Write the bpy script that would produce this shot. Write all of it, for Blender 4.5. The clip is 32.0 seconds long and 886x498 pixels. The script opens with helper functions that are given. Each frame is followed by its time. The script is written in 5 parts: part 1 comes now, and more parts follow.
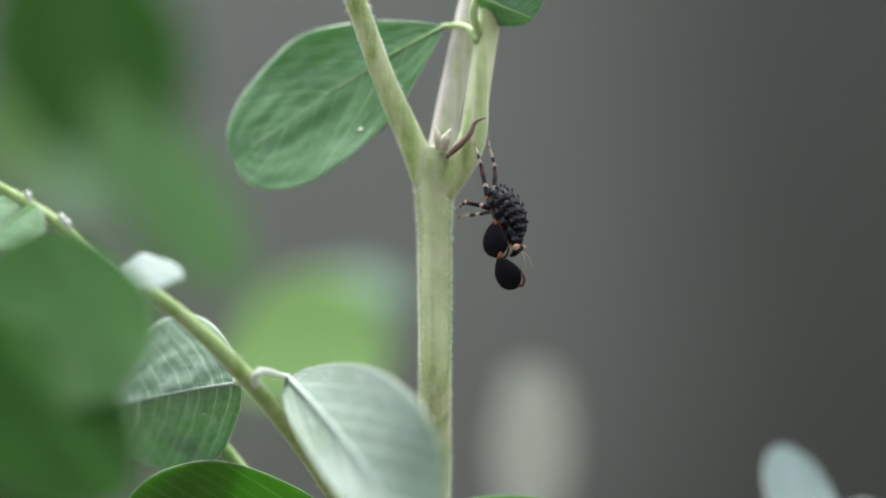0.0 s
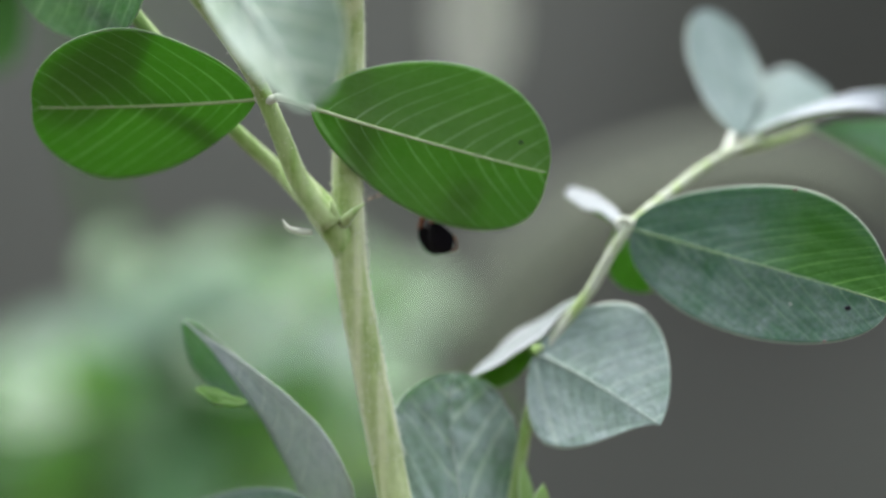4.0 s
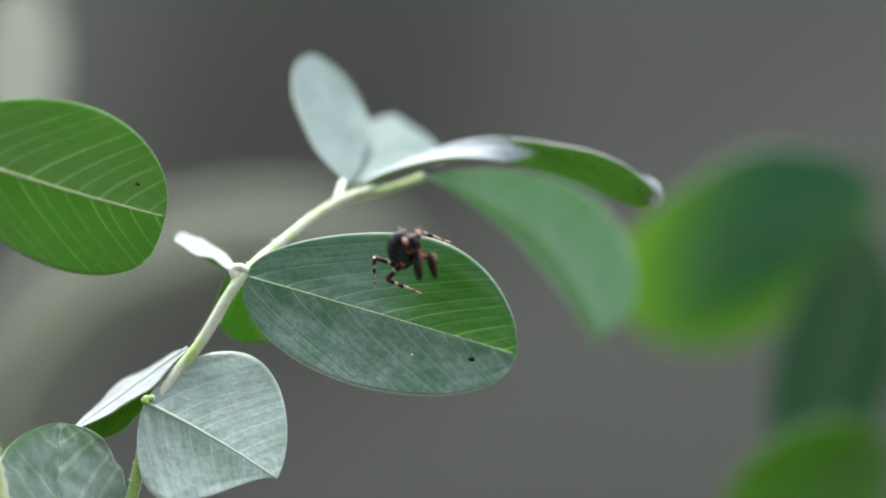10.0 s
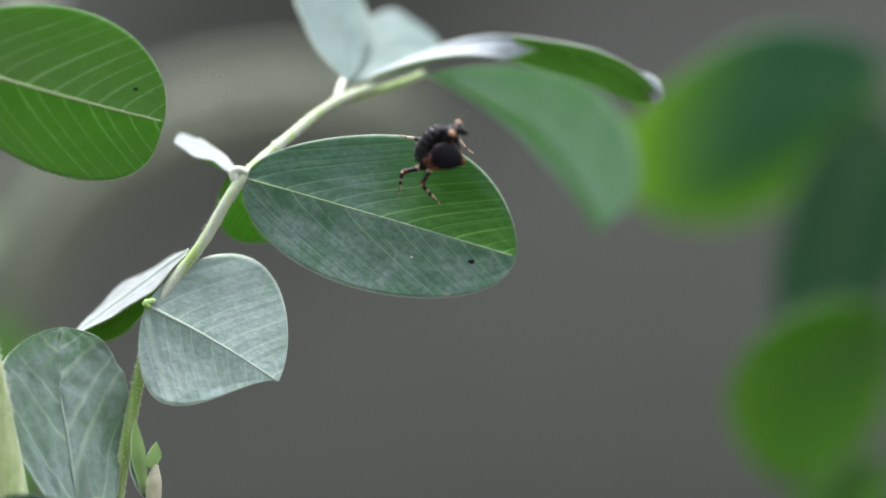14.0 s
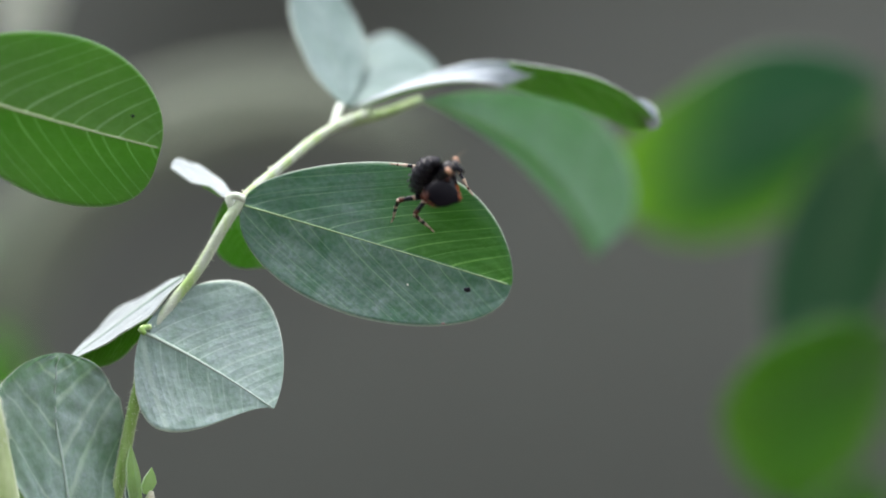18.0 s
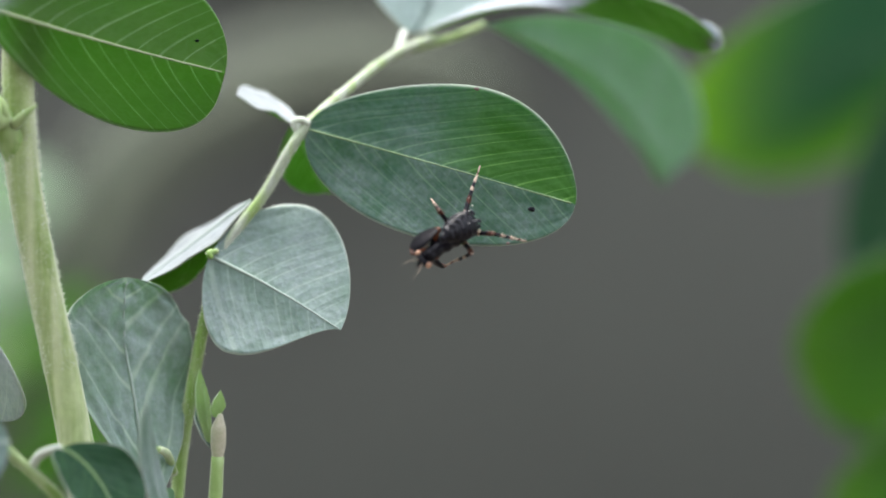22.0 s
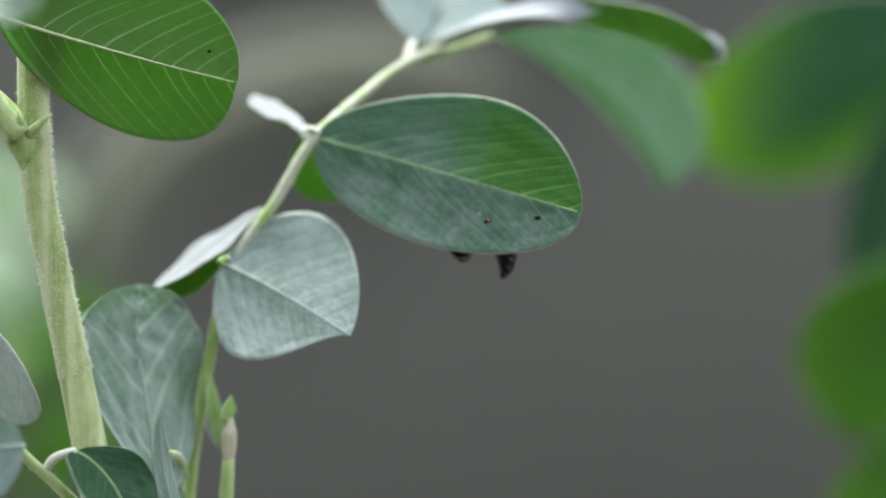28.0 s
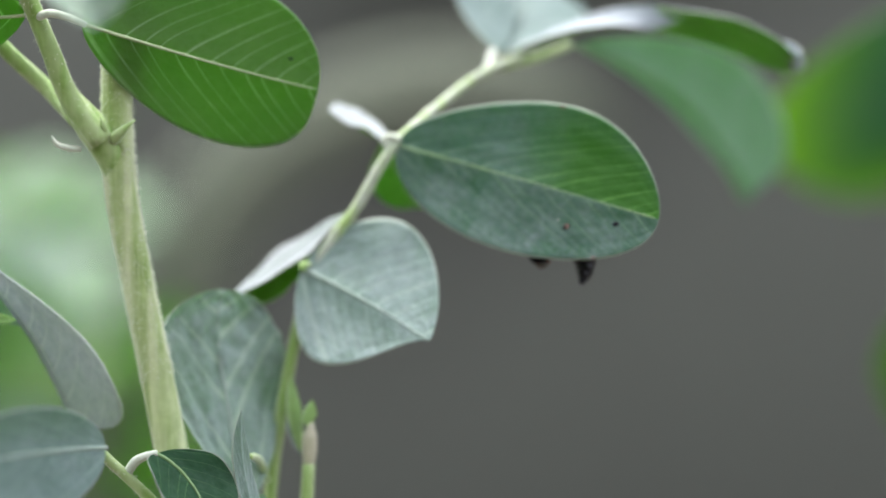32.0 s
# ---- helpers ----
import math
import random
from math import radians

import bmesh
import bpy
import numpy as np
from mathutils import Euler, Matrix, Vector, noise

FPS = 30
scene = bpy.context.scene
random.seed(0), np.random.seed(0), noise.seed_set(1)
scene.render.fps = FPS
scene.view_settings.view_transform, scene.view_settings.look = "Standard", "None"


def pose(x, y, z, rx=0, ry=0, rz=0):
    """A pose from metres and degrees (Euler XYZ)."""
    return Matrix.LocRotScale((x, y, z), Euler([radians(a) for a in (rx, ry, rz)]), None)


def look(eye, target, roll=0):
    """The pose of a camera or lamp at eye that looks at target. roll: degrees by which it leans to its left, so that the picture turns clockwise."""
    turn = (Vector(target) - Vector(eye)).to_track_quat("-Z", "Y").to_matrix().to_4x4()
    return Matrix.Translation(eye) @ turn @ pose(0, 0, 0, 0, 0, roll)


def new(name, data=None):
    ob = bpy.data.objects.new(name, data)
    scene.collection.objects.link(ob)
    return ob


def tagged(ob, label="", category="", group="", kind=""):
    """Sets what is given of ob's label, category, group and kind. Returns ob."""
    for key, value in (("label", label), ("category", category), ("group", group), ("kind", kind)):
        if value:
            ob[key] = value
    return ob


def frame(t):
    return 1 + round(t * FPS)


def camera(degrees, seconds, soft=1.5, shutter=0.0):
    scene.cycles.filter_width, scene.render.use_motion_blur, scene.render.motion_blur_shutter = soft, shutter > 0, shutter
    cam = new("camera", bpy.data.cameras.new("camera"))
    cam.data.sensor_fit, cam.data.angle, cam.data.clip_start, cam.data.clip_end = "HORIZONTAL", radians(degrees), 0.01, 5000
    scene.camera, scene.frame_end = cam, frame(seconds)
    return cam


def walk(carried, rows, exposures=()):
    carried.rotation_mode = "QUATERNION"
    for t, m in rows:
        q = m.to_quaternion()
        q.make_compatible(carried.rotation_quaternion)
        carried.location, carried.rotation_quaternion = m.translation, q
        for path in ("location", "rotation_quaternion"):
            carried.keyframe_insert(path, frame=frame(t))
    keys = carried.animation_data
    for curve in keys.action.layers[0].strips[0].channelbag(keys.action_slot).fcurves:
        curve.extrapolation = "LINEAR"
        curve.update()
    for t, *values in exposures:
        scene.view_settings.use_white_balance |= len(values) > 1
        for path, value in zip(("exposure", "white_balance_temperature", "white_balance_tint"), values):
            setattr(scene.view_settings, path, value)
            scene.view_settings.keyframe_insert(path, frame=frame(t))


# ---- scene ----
# All plan numbers are in millimetres, turned into metres by MM.
MM = 0.001
V = Vector

# ---- camera: seconds, eye (mm), yaw to the left, pitch up, roll (degrees) ----
cam = camera(13.0, 32.0, soft=1.8, shutter=0.3)
cam.data.dof.use_dof = True
cam.data.dof.focus_distance = 0.430
cam.data.dof.aperture_fstop = 7.6
cam.data.dof.aperture_blades = 0
PATH = [
    (0, 8.73, -447.41, 340.12, 7.623, 4.029, -0.031),
    (0.5, 8.62, -446.85, 339.76, 7.677, 3.970, 0.025),
    (1, 7.93, -446.24, 340.59, 7.230, 3.847, -0.031),
    (1.5, 9.20, -446.13, 339.99, 7.142, 3.775, -0.347),
    (2, 10.35, -445.78, 340.70, 7.217, 3.691, -0.124),
    (2.5, 11.74, -448.66, 339.32, 7.205, 3.712, -0.500),
    (2.7, 12.68, -447.32, 340.43, 7.244, 2.219, -0.006),
    (2.8, 14.09, -447.44, 340.51, 7.416, 1.347, 0.047),
    (3, 16.87, -444.80, 340.63, 7.769, 0.672, -0.038),
    (3.5, 19.94, -444.22, 339.58, 7.644, -0.930, -0.214),
    (4, 19.66, -443.39, 338.20, 7.867, -2.111, -0.456),
    (4.5, 18.30, -443.25, 336.61, 7.759, -2.475, -0.465),
    (6.5, 1.34, -429.64, 321.15, 3.641, -0.897, -0.460),
    (7, 0.02, -430.00, 323.42, 3.073, -1.521, -0.457),
    (7.5, 0.11, -430.79, 330.30, 1.890, -2.207, 0.197),
    (8, -1.13, -432.95, 334.66, 0.784, -2.165, 0.363),
    (8.5, -3.96, -431.68, 329.44, -0.365, -1.320, 0.331),
    (9, -4.49, -431.93, 333.69, -1.587, -2.208, 0.484),
    (9.5, -9.76, -429.83, 337.19, -1.949, -2.156, 0.043),
    (10, -7.03, -431.68, 334.00, -1.182, -0.912, 0.525),
    (10.5, -4.43, -432.90, 333.64, -1.035, -1.725, 0.628),
    (11, -3.41, -433.13, 335.04, -0.716, -2.467, 0.748),
    (11.5, -1.89, -434.58, 336.68, -0.486, -2.836, 0.853),
    (12, -1.76, -434.34, 336.74, -0.503, -2.839, 0.697),
    (12.5, -3.86, -431.61, 338.41, -0.954, -2.969, 0.480),
    (13, -0.57, -431.49, 334.88, -0.553, -2.629, 0.212),
    (13.5, -2.03, -431.42, 341.47, -0.777, -3.509, 0.078),
    (14, -3.88, -431.67, 343.75, -0.777, -3.658, 0.096),
    (14.5, -3.99, -431.74, 344.30, -0.524, -3.573, 0.199),
    (16.5, -1.13, -429.66, 349.99, -0.521, -4.197, 0.229),
    (17, -0.44, -431.65, 351.89, -0.289, -4.348, 0.330),
    (17.5, -3.13, -433.09, 349.97, -0.966, -4.087, 0.339),
    (18, -4.39, -431.64, 348.91, -0.900, -3.935, 0.420),
    (18.5, -5.05, -432.74, 347.05, -1.137, -3.491, 0.384),
    (19, -4.80, -432.49, 347.86, -0.819, -3.664, 0.304),
    (19.5, -1.76, -432.77, 347.54, -0.080, -3.408, 0.233),
    (20, 2.14, -432.42, 349.21, 0.673, -4.226, 0.006),
    (20.5, 4.51, -433.00, 348.84, 1.101, -4.305, -0.150),
    (21, 3.35, -431.65, 347.31, 1.092, -4.417, -0.321),
    (21.5, 0.43, -433.46, 343.87, 0.839, -3.987, -0.566),
    (22, -0.54, -434.44, 340.57, 0.571, -3.969, -0.408),
    (22.5, -2.06, -435.33, 338.65, 0.555, -4.181, -0.732),
    (23, -4.63, -434.95, 342.43, -0.036, -4.897, -0.319),
    (23.5, -8.94, -440.54, 338.64, -0.890, -3.878, -0.231),
    (24, -0.69, -439.85, 338.71, 0.336, -4.132, -0.099),
    (24.5, -1.99, -441.73, 338.59, -0.115, -4.046, -0.323),
    (25, -1.00, -441.47, 340.02, 0.464, -4.348, -0.022),
    (25.5, -1.16, -441.79, 339.30, 0.388, -4.226, -0.077),
    (26, -3.65, -440.93, 336.21, 0.321, -3.753, -0.032),
    (26.5, -5.43, -441.03, 339.69, 0.083, -3.823, 0.006),
    (28.5, -0.83, -441.91, 343.07, 0.624, -4.078, -0.312),
    (29, -1.34, -442.05, 343.67, 0.551, -3.848, -0.259),
    (29.5, -1.30, -442.72, 342.79, 0.596, -3.738, -0.283),
    (30, -0.27, -444.13, 341.04, 0.811, -4.142, -0.112),
    (30.5, 1.71, -445.48, 340.96, 1.288, -4.113, -0.255),
    (31, 0.76, -444.49, 341.88, 1.635, -4.211, -0.104),
    (31.5, 1.15, -444.72, 340.12, 1.885, -3.818, -0.045),
    (32, 0.90, -445.41, 339.86, 2.018, -3.574, -0.246),
]


def view(x, y, z, yaw, pitch, roll):
    return Matrix.Translation((x * MM, y * MM, z * MM)) @ Euler((radians(90 + pitch), 0, radians(yaw))).to_matrix().to_4x4() @ pose(0, 0, 0, 0, 0, roll)


# seconds, stops: the film camera darkens and brightens a little on its own
EXPOSURES = [(0.0, 1.88), (2.0, 1.88), (3.0, 1.85), (4.5, 1.85), (6.5, 1.97), (8.0, 2.08), (9.5, 2.15), (13.0, 2.13), (14.5, 2.04), (17.0, 2.03), (20.0, 1.99), (26.0, 1.98), (29.5, 2.02), (30.0, 2.14), (31.0, 2.12), (32.0, 2.07)]
walk(cam, [(row[0], view(*row[1:])) for row in PATH], EXPOSURES)

# ---- light: a bright overcast sky, a broad weak sun behind thin cloud ----
world = bpy.data.worlds.new("overcast_sky")
scene.world = world
world.use_nodes = True
wn, wl = world.node_tree.nodes, world.node_tree.links
sky = wn.new("ShaderNodeTexSky")
sky.sky_type = "NISHITA"
sky.sun_disc = False
sky.sun_elevation, sky.sun_rotation = radians(62), radians(-20)
sky.air_density, sky.dust_density = 1.0, 3.0
wn["Background"].inputs["Strength"].default_value = 0.15
haze = wn.new("ShaderNodeMix")
haze.data_type = "RGBA"
haze.inputs[0].default_value = 0.75
haze.inputs[7].default_value = (4.6, 4.7, 4.8, 1)
wl.new(sky.outputs["Color"], haze.inputs[6])
wl.new(haze.outputs[2], wn["Background"].inputs["Color"])
sun_data = bpy.data.lights.new("sun", "SUN")
sun_data.energy, sun_data.angle, sun_data.color = 1.5, radians(14), (1.0, 0.97, 0.93)
sun = new("sun", sun_data)
sun.matrix_world = look((-0.2, 0.35, 2.0), (0.1, -0.1, 0.0))
scene.view_settings.exposure = 2.0


# ---- materials ----
def nodes_of(name):
    m = bpy.data.materials.new(name)
    m.use_nodes = True
    return m, m.node_tree.nodes, m.node_tree.links, m.node_tree.nodes["Principled BSDF"]


def mixed(n, l, fac, a, b, how="MIX"):
    mix = n.new("ShaderNodeMix")
    mix.data_type, mix.blend_type = "RGBA", how
    for socket, value in ((mix.inputs[0], fac), (mix.inputs[6], a), (mix.inputs[7], b)):
        if isinstance(value, bpy.types.NodeSocket):
            l.new(value, socket)
        else:
            socket.default_value = (*value, 1) if isinstance(value, tuple) else value
    return mix.outputs[2]


def calc(n, l, how, *values):
    node = n.new("ShaderNodeMath")
    node.operation = how
    for socket, value in zip(node.inputs, values):
        if isinstance(value, bpy.types.NodeSocket):
            l.new(value, socket)
        else:
            socket.default_value = value
    return node.outputs[0]


def grain(n, l, scale, detail=3.0, low=0.3, high=0.7):
    coord, tex, ramp = n.new("ShaderNodeTexCoord"), n.new("ShaderNodeTexNoise"), n.new("ShaderNodeMapRange")
    tex.inputs["Scale"].default_value, tex.inputs["Detail"].default_value = scale, detail
    l.new(coord.outputs["Object"], tex.inputs["Vector"])
    l.new(tex.outputs["Fac"], ramp.inputs["Value"])
    ramp.inputs["From Min"].default_value, ramp.inputs["From Max"].default_value = low, high
    return ramp.outputs["Result"]


def bumped(n, l, bsdf, height, distance, strength=1.0):
    b = n.new("ShaderNodeBump")
    b.inputs["Strength"].default_value, b.inputs["Distance"].default_value = strength, distance
    l.new(height, b.inputs["Height"])
    l.new(b.outputs["Normal"], bsdf.inputs["Normal"])


def leaf_material(name, base, dark, vein, through_colour, sheen, rough, veins=11.0, share=0.45, slant=0.46, bloom=0.0, line_width=0.07, glow=0.6, relief=0.25, contrast=0.85, half_green=False, pillow=1.6, gloss=0.45, margin=None, netted=0.3):
    """Blade skin with slanting side veins, a waxy bloom and light that seeps through."""
    m, n, l, p = nodes_of(name)
    uv, plan = n.new("ShaderNodeUVMap"), n.new("ShaderNodeUVMap")
    uv.uv_map, plan.uv_map = "UVMap", "Plan"
    flat = n.new("ShaderNodeSeparateXYZ")
    l.new(plan.outputs["UV"], flat.inputs[0])
    split = n.new("ShaderNodeSeparateXYZ")
    l.new(uv.outputs["UV"], split.inputs[0])
    u, v = split.outputs[0], calc(n, l, "ABSOLUTE", calc(n, l, "MULTIPLY_ADD", split.outputs[1], 2.0, -1.0))
    half = calc(n, l, "GREATER_THAN", split.outputs[1], 0.5)
    own = n.new("ShaderNodeObjectInfo")
    wob = grain(n, l, 60, 3, 0, 1)
    across = calc(n, l, "POWER", flat.outputs[1], 1.25)
    # side veins leave the midrib at uneven steps, not opposite each other, and bend towards the tip
    run = calc(n, l, "SUBTRACT", u, calc(n, l, "MULTIPLY", across, calc(n, l, "MULTIPLY_ADD", half, 0.45 * slant, slant) if half_green else slant))
    run = calc(n, l, "ADD", run, calc(n, l, "MULTIPLY_ADD", wob, 0.05, -0.025))
    steps = n.new("ShaderNodeTexNoise")
    steps.noise_dimensions = "2D"
    steps.inputs["Scale"].default_value, steps.inputs["Detail"].default_value = 1.0, 1.0
    seat = n.new("ShaderNodeCombineXYZ")
    l.new(calc(n, l, "MULTIPLY", run, veins * 0.8), seat.inputs[0])
    l.new(calc(n, l, "MULTIPLY_ADD", own.outputs["Random"], 40.0, calc(n, l, "MULTIPLY", half, 7.3)), seat.inputs[1])
    l.new(seat.outputs[0], steps.inputs["Vector"])
    phase = calc(n, l, "MULTIPLY_ADD", run, veins, calc(n, l, "MULTIPLY", half, 0.43))
    phase = calc(n, l, "ADD", phase, calc(n, l, "MULTIPLY", steps.outputs["Fac"], 1.0))
    near = calc(n, l, "ABSOLUTE", calc(n, l, "SUBTRACT", calc(n, l, "FRACT", phase), 0.5))
    line = n.new("ShaderNodeMapRange")
    line.interpolation_type = "SMOOTHSTEP"
    line.inputs["From Min"].default_value, line.inputs["From Max"].default_value = line_width, 0.0
    l.new(near, line.inputs["Value"])
    rank = n.new("ShaderNodeTexWhiteNoise")
    rank.noise_dimensions = "2D"
    place = n.new("ShaderNodeCombineXYZ")
    l.new(calc(n, l, "FLOOR", phase), place.inputs[0])
    l.new(calc(n, l, "MULTIPLY_ADD", half, 3.0, own.outputs["Random"]), place.inputs[1])
    l.new(place.outputs[0], rank.inputs["Vector"])
    strength = calc(n, l, "MULTIPLY_ADD", rank.outputs["Value"], 0.45, 0.6)
    broken = calc(n, l, "MULTIPLY_ADD", grain(n, l, 420, 2, 0.35, 0.65), 0.45, 0.55)
    fade = calc(n, l, "MULTIPLY", line.outputs["Result"], calc(n, l, "SUBTRACT", 1.05, calc(n, l, "MULTIPLY", v, 0.55)))
    fade = calc(n, l, "MULTIPLY", fade, calc(n, l, "MULTIPLY", strength, calc(n, l, "MULTIPLY", broken, 1.6)))
    fade = calc(n, l, "MINIMUM", fade, 1.0)
    # fine netted veins between them
    mesh_at = n.new("ShaderNodeCombineXYZ")
    l.new(calc(n, l, "MULTIPLY_ADD", phase, 2.3, calc(n, l, "MULTIPLY", grain(n, l, 520, 3, 0, 1), 2.6)), mesh_at.inputs[0])
    l.new(calc(n, l, "MULTIPLY_ADD", across, 10.0, calc(n, l, "MULTIPLY", grain(n, l, 610, 3, 0, 1), 2.4)), mesh_at.inputs[1])
    l.new(calc(n, l, "MULTIPLY_ADD", half, 5.0, calc(n, l, "MULTIPLY", own.outputs["Random"], 30.0)), mesh_at.inputs[2])
    web = n.new("ShaderNodeTexVoronoi")
    web.feature = "DISTANCE_TO_EDGE"
    web.inputs["Scale"].default_value = 1.0
    l.new(mesh_at.outputs[0], web.inputs["Vector"])
    thread = n.new("ShaderNodeMapRange")
    thread.interpolation_type = "SMOOTHSTEP"
    thread.inputs["From Min"].default_value, thread.inputs["From Max"].default_value = 0.2, 0.0
    l.new(web.outputs["Distance"], thread.inputs["Value"])
    mesh_line = calc(n, l, "MULTIPLY", thread.outputs["Result"], calc(n, l, "MULTIPLY", broken, netted))
    fade = calc(n, l, "MAXIMUM", fade, mesh_line)
    colour = mixed(n, l, grain(n, l, 160, 4, 0.32, 0.68), base, dark)
    colour = mixed(n, l, calc(n, l, "MULTIPLY", grain(n, l, 900, 3, 0.4, 0.75), 0.35), colour, tuple(min(1, 1.7 * c + 0.02) for c in base))
    if bloom:
        net = n.new("ShaderNodeMapRange")
        net.inputs["From Min"].default_value, net.inputs["From Max"].default_value = 0.3, 0.7
        net.inputs["To Min"].default_value, net.inputs["To Max"].default_value = 0.5, 1.0
        l.new(grain(n, l, 1900, 3, 0.2, 0.8), net.inputs["Value"])
        fine_dust = calc(n, l, "MULTIPLY", grain(n, l, 1300, 6, 0.35, 0.75), 0.45)
        broad_dust = calc(n, l, "MULTIPLY", grain(n, l, 190, 4, 0.40, 0.66), 0.6)
        dust = calc(n, l, "MULTIPLY", calc(n, l, "ADD", fine_dust, broad_dust), bloom)
        if half_green:
            # one half of the blade turns vivid green and loses its bloom towards the tip
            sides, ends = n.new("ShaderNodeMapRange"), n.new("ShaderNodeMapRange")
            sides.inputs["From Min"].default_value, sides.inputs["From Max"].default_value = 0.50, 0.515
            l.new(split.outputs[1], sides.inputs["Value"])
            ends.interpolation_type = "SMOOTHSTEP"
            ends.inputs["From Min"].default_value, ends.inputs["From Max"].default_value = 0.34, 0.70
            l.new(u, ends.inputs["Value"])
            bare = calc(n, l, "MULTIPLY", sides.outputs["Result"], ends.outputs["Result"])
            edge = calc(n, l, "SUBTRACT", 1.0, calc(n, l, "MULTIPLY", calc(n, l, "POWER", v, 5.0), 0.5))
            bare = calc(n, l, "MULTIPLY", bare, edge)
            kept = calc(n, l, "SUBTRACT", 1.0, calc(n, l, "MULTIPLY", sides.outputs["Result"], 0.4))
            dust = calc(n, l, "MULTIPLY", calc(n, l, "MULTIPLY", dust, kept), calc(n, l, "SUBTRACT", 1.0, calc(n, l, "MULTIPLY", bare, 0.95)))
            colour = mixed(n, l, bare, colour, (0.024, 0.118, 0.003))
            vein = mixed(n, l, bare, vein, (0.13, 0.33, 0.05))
        colour = mixed(n, l, calc(n, l, "MULTIPLY", dust, net.outputs["Result"]), colour, (0.37, 0.43, 0.475))
    colour = mixed(n, l, calc(n, l, "MULTIPLY", fade, contrast), colour, vein)
    bright_vein = tuple(min(1, 1.4 * c + 0.18) for c in through_colour)
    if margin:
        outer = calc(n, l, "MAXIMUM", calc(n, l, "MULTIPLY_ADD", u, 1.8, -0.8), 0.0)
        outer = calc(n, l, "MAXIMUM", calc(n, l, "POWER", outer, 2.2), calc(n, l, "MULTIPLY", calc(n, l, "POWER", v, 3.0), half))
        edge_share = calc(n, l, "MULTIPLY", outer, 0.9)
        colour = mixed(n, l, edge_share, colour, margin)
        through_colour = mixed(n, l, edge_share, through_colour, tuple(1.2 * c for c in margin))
    rim = n.new("ShaderNodeMapRange")
    rim.inputs["From Min"].default_value, rim.inputs["From Max"].default_value = 0.965, 0.995
    l.new(v, rim.inputs["Value"])
    colour = mixed(n, l, calc(n, l, "MULTIPLY", rim.outputs["Result"], 0.7), colour, (0.58, 0.63, 0.55))
    l.new(colour, p.inputs["Base Color"])
    p.inputs["Roughness"].default_value = rough
    p.inputs["Specular IOR Level"].default_value = gloss
    p.inputs["Sheen Weight"].default_value, p.inputs["Sheen Roughness"].default_value = sheen, 0.45
    p.inputs["Sheen Tint"].default_value = (0.9, 0.97, 1.0, 1)
    bulge = calc(n, l, "MULTIPLY_ADD", near, near, calc(n, l, "MULTIPLY", calc(n, l, "MINIMUM", web.outputs["Distance"], 0.35), 0.5 * netted))
    height = calc(n, l, "ADD", calc(n, l, "MULTIPLY", bulge, pillow), calc(n, l, "MULTIPLY", grain(n, l, 700, 4, 0, 1), 0.35))
    if bloom:
        height = calc(n, l, "ADD", height, calc(n, l, "MULTIPLY", net.outputs["Result"], 0.25))
    bumped(n, l, p, height, 0.0003, relief)
    seep, mix = n.new("ShaderNodeBsdfTranslucent"), n.new("ShaderNodeMixShader")
    l.new(mixed(n, l, calc(n, l, "MULTIPLY", fade, glow), through_colour, bright_vein), seep.inputs["Color"])
    mix.inputs[0].default_value = share
    l.new(p.outputs[0], mix.inputs[1])
    l.new(seep.outputs[0], mix.inputs[2])
    l.new(mix.outputs[0], n["Material Output"].inputs["Surface"])
    return m


def skin(name, base, other, scale, rough, bump=0.0, sheen=0.0, fine=None, spec=0.5, stripes=None):
    m, n, l, p = nodes_of(name)
    colour = mixed(n, l, grain(n, l, scale, 4), base, other)
    if stripes:
        coord, stretch, tex, ramp = n.new("ShaderNodeTexCoord"), n.new("ShaderNodeMapping"), n.new("ShaderNodeTexNoise"), n.new("ShaderNodeMapRange")
        stretch.inputs["Scale"].default_value = (700, 700, 14)
        tex.inputs["Scale"].default_value, tex.inputs["Detail"].default_value = 1.0, 2.0
        ramp.inputs["From Min"].default_value, ramp.inputs["From Max"].default_value = 0.42, 0.66
        l.new(coord.outputs["Object"], stretch.inputs["Vector"])
        l.new(stretch.outputs["Vector"], tex.inputs["Vector"])
        l.new(tex.outputs["Fac"], ramp.inputs["Value"])
        colour = mixed(n, l, ramp.outputs["Result"], colour, stripes)
    colour = mixed(n, l, calc(n, l, "MULTIPLY", grain(n, l, scale * 6, 3, 0.4, 0.8), 0.3), colour, tuple(min(1, 1.6 * c + 0.01) for c in base))
    l.new(colour, p.inputs["Base Color"])
    p.inputs["Roughness"].default_value = rough
    p.inputs["Specular IOR Level"].default_value = spec
    p.inputs["Sheen Weight"].default_value, p.inputs["Sheen Roughness"].default_value = sheen, 0.4
    if bump:
        bumped(n, l, p, grain(n, l, fine or scale * 8, 4, 0, 1), bump)
    return m


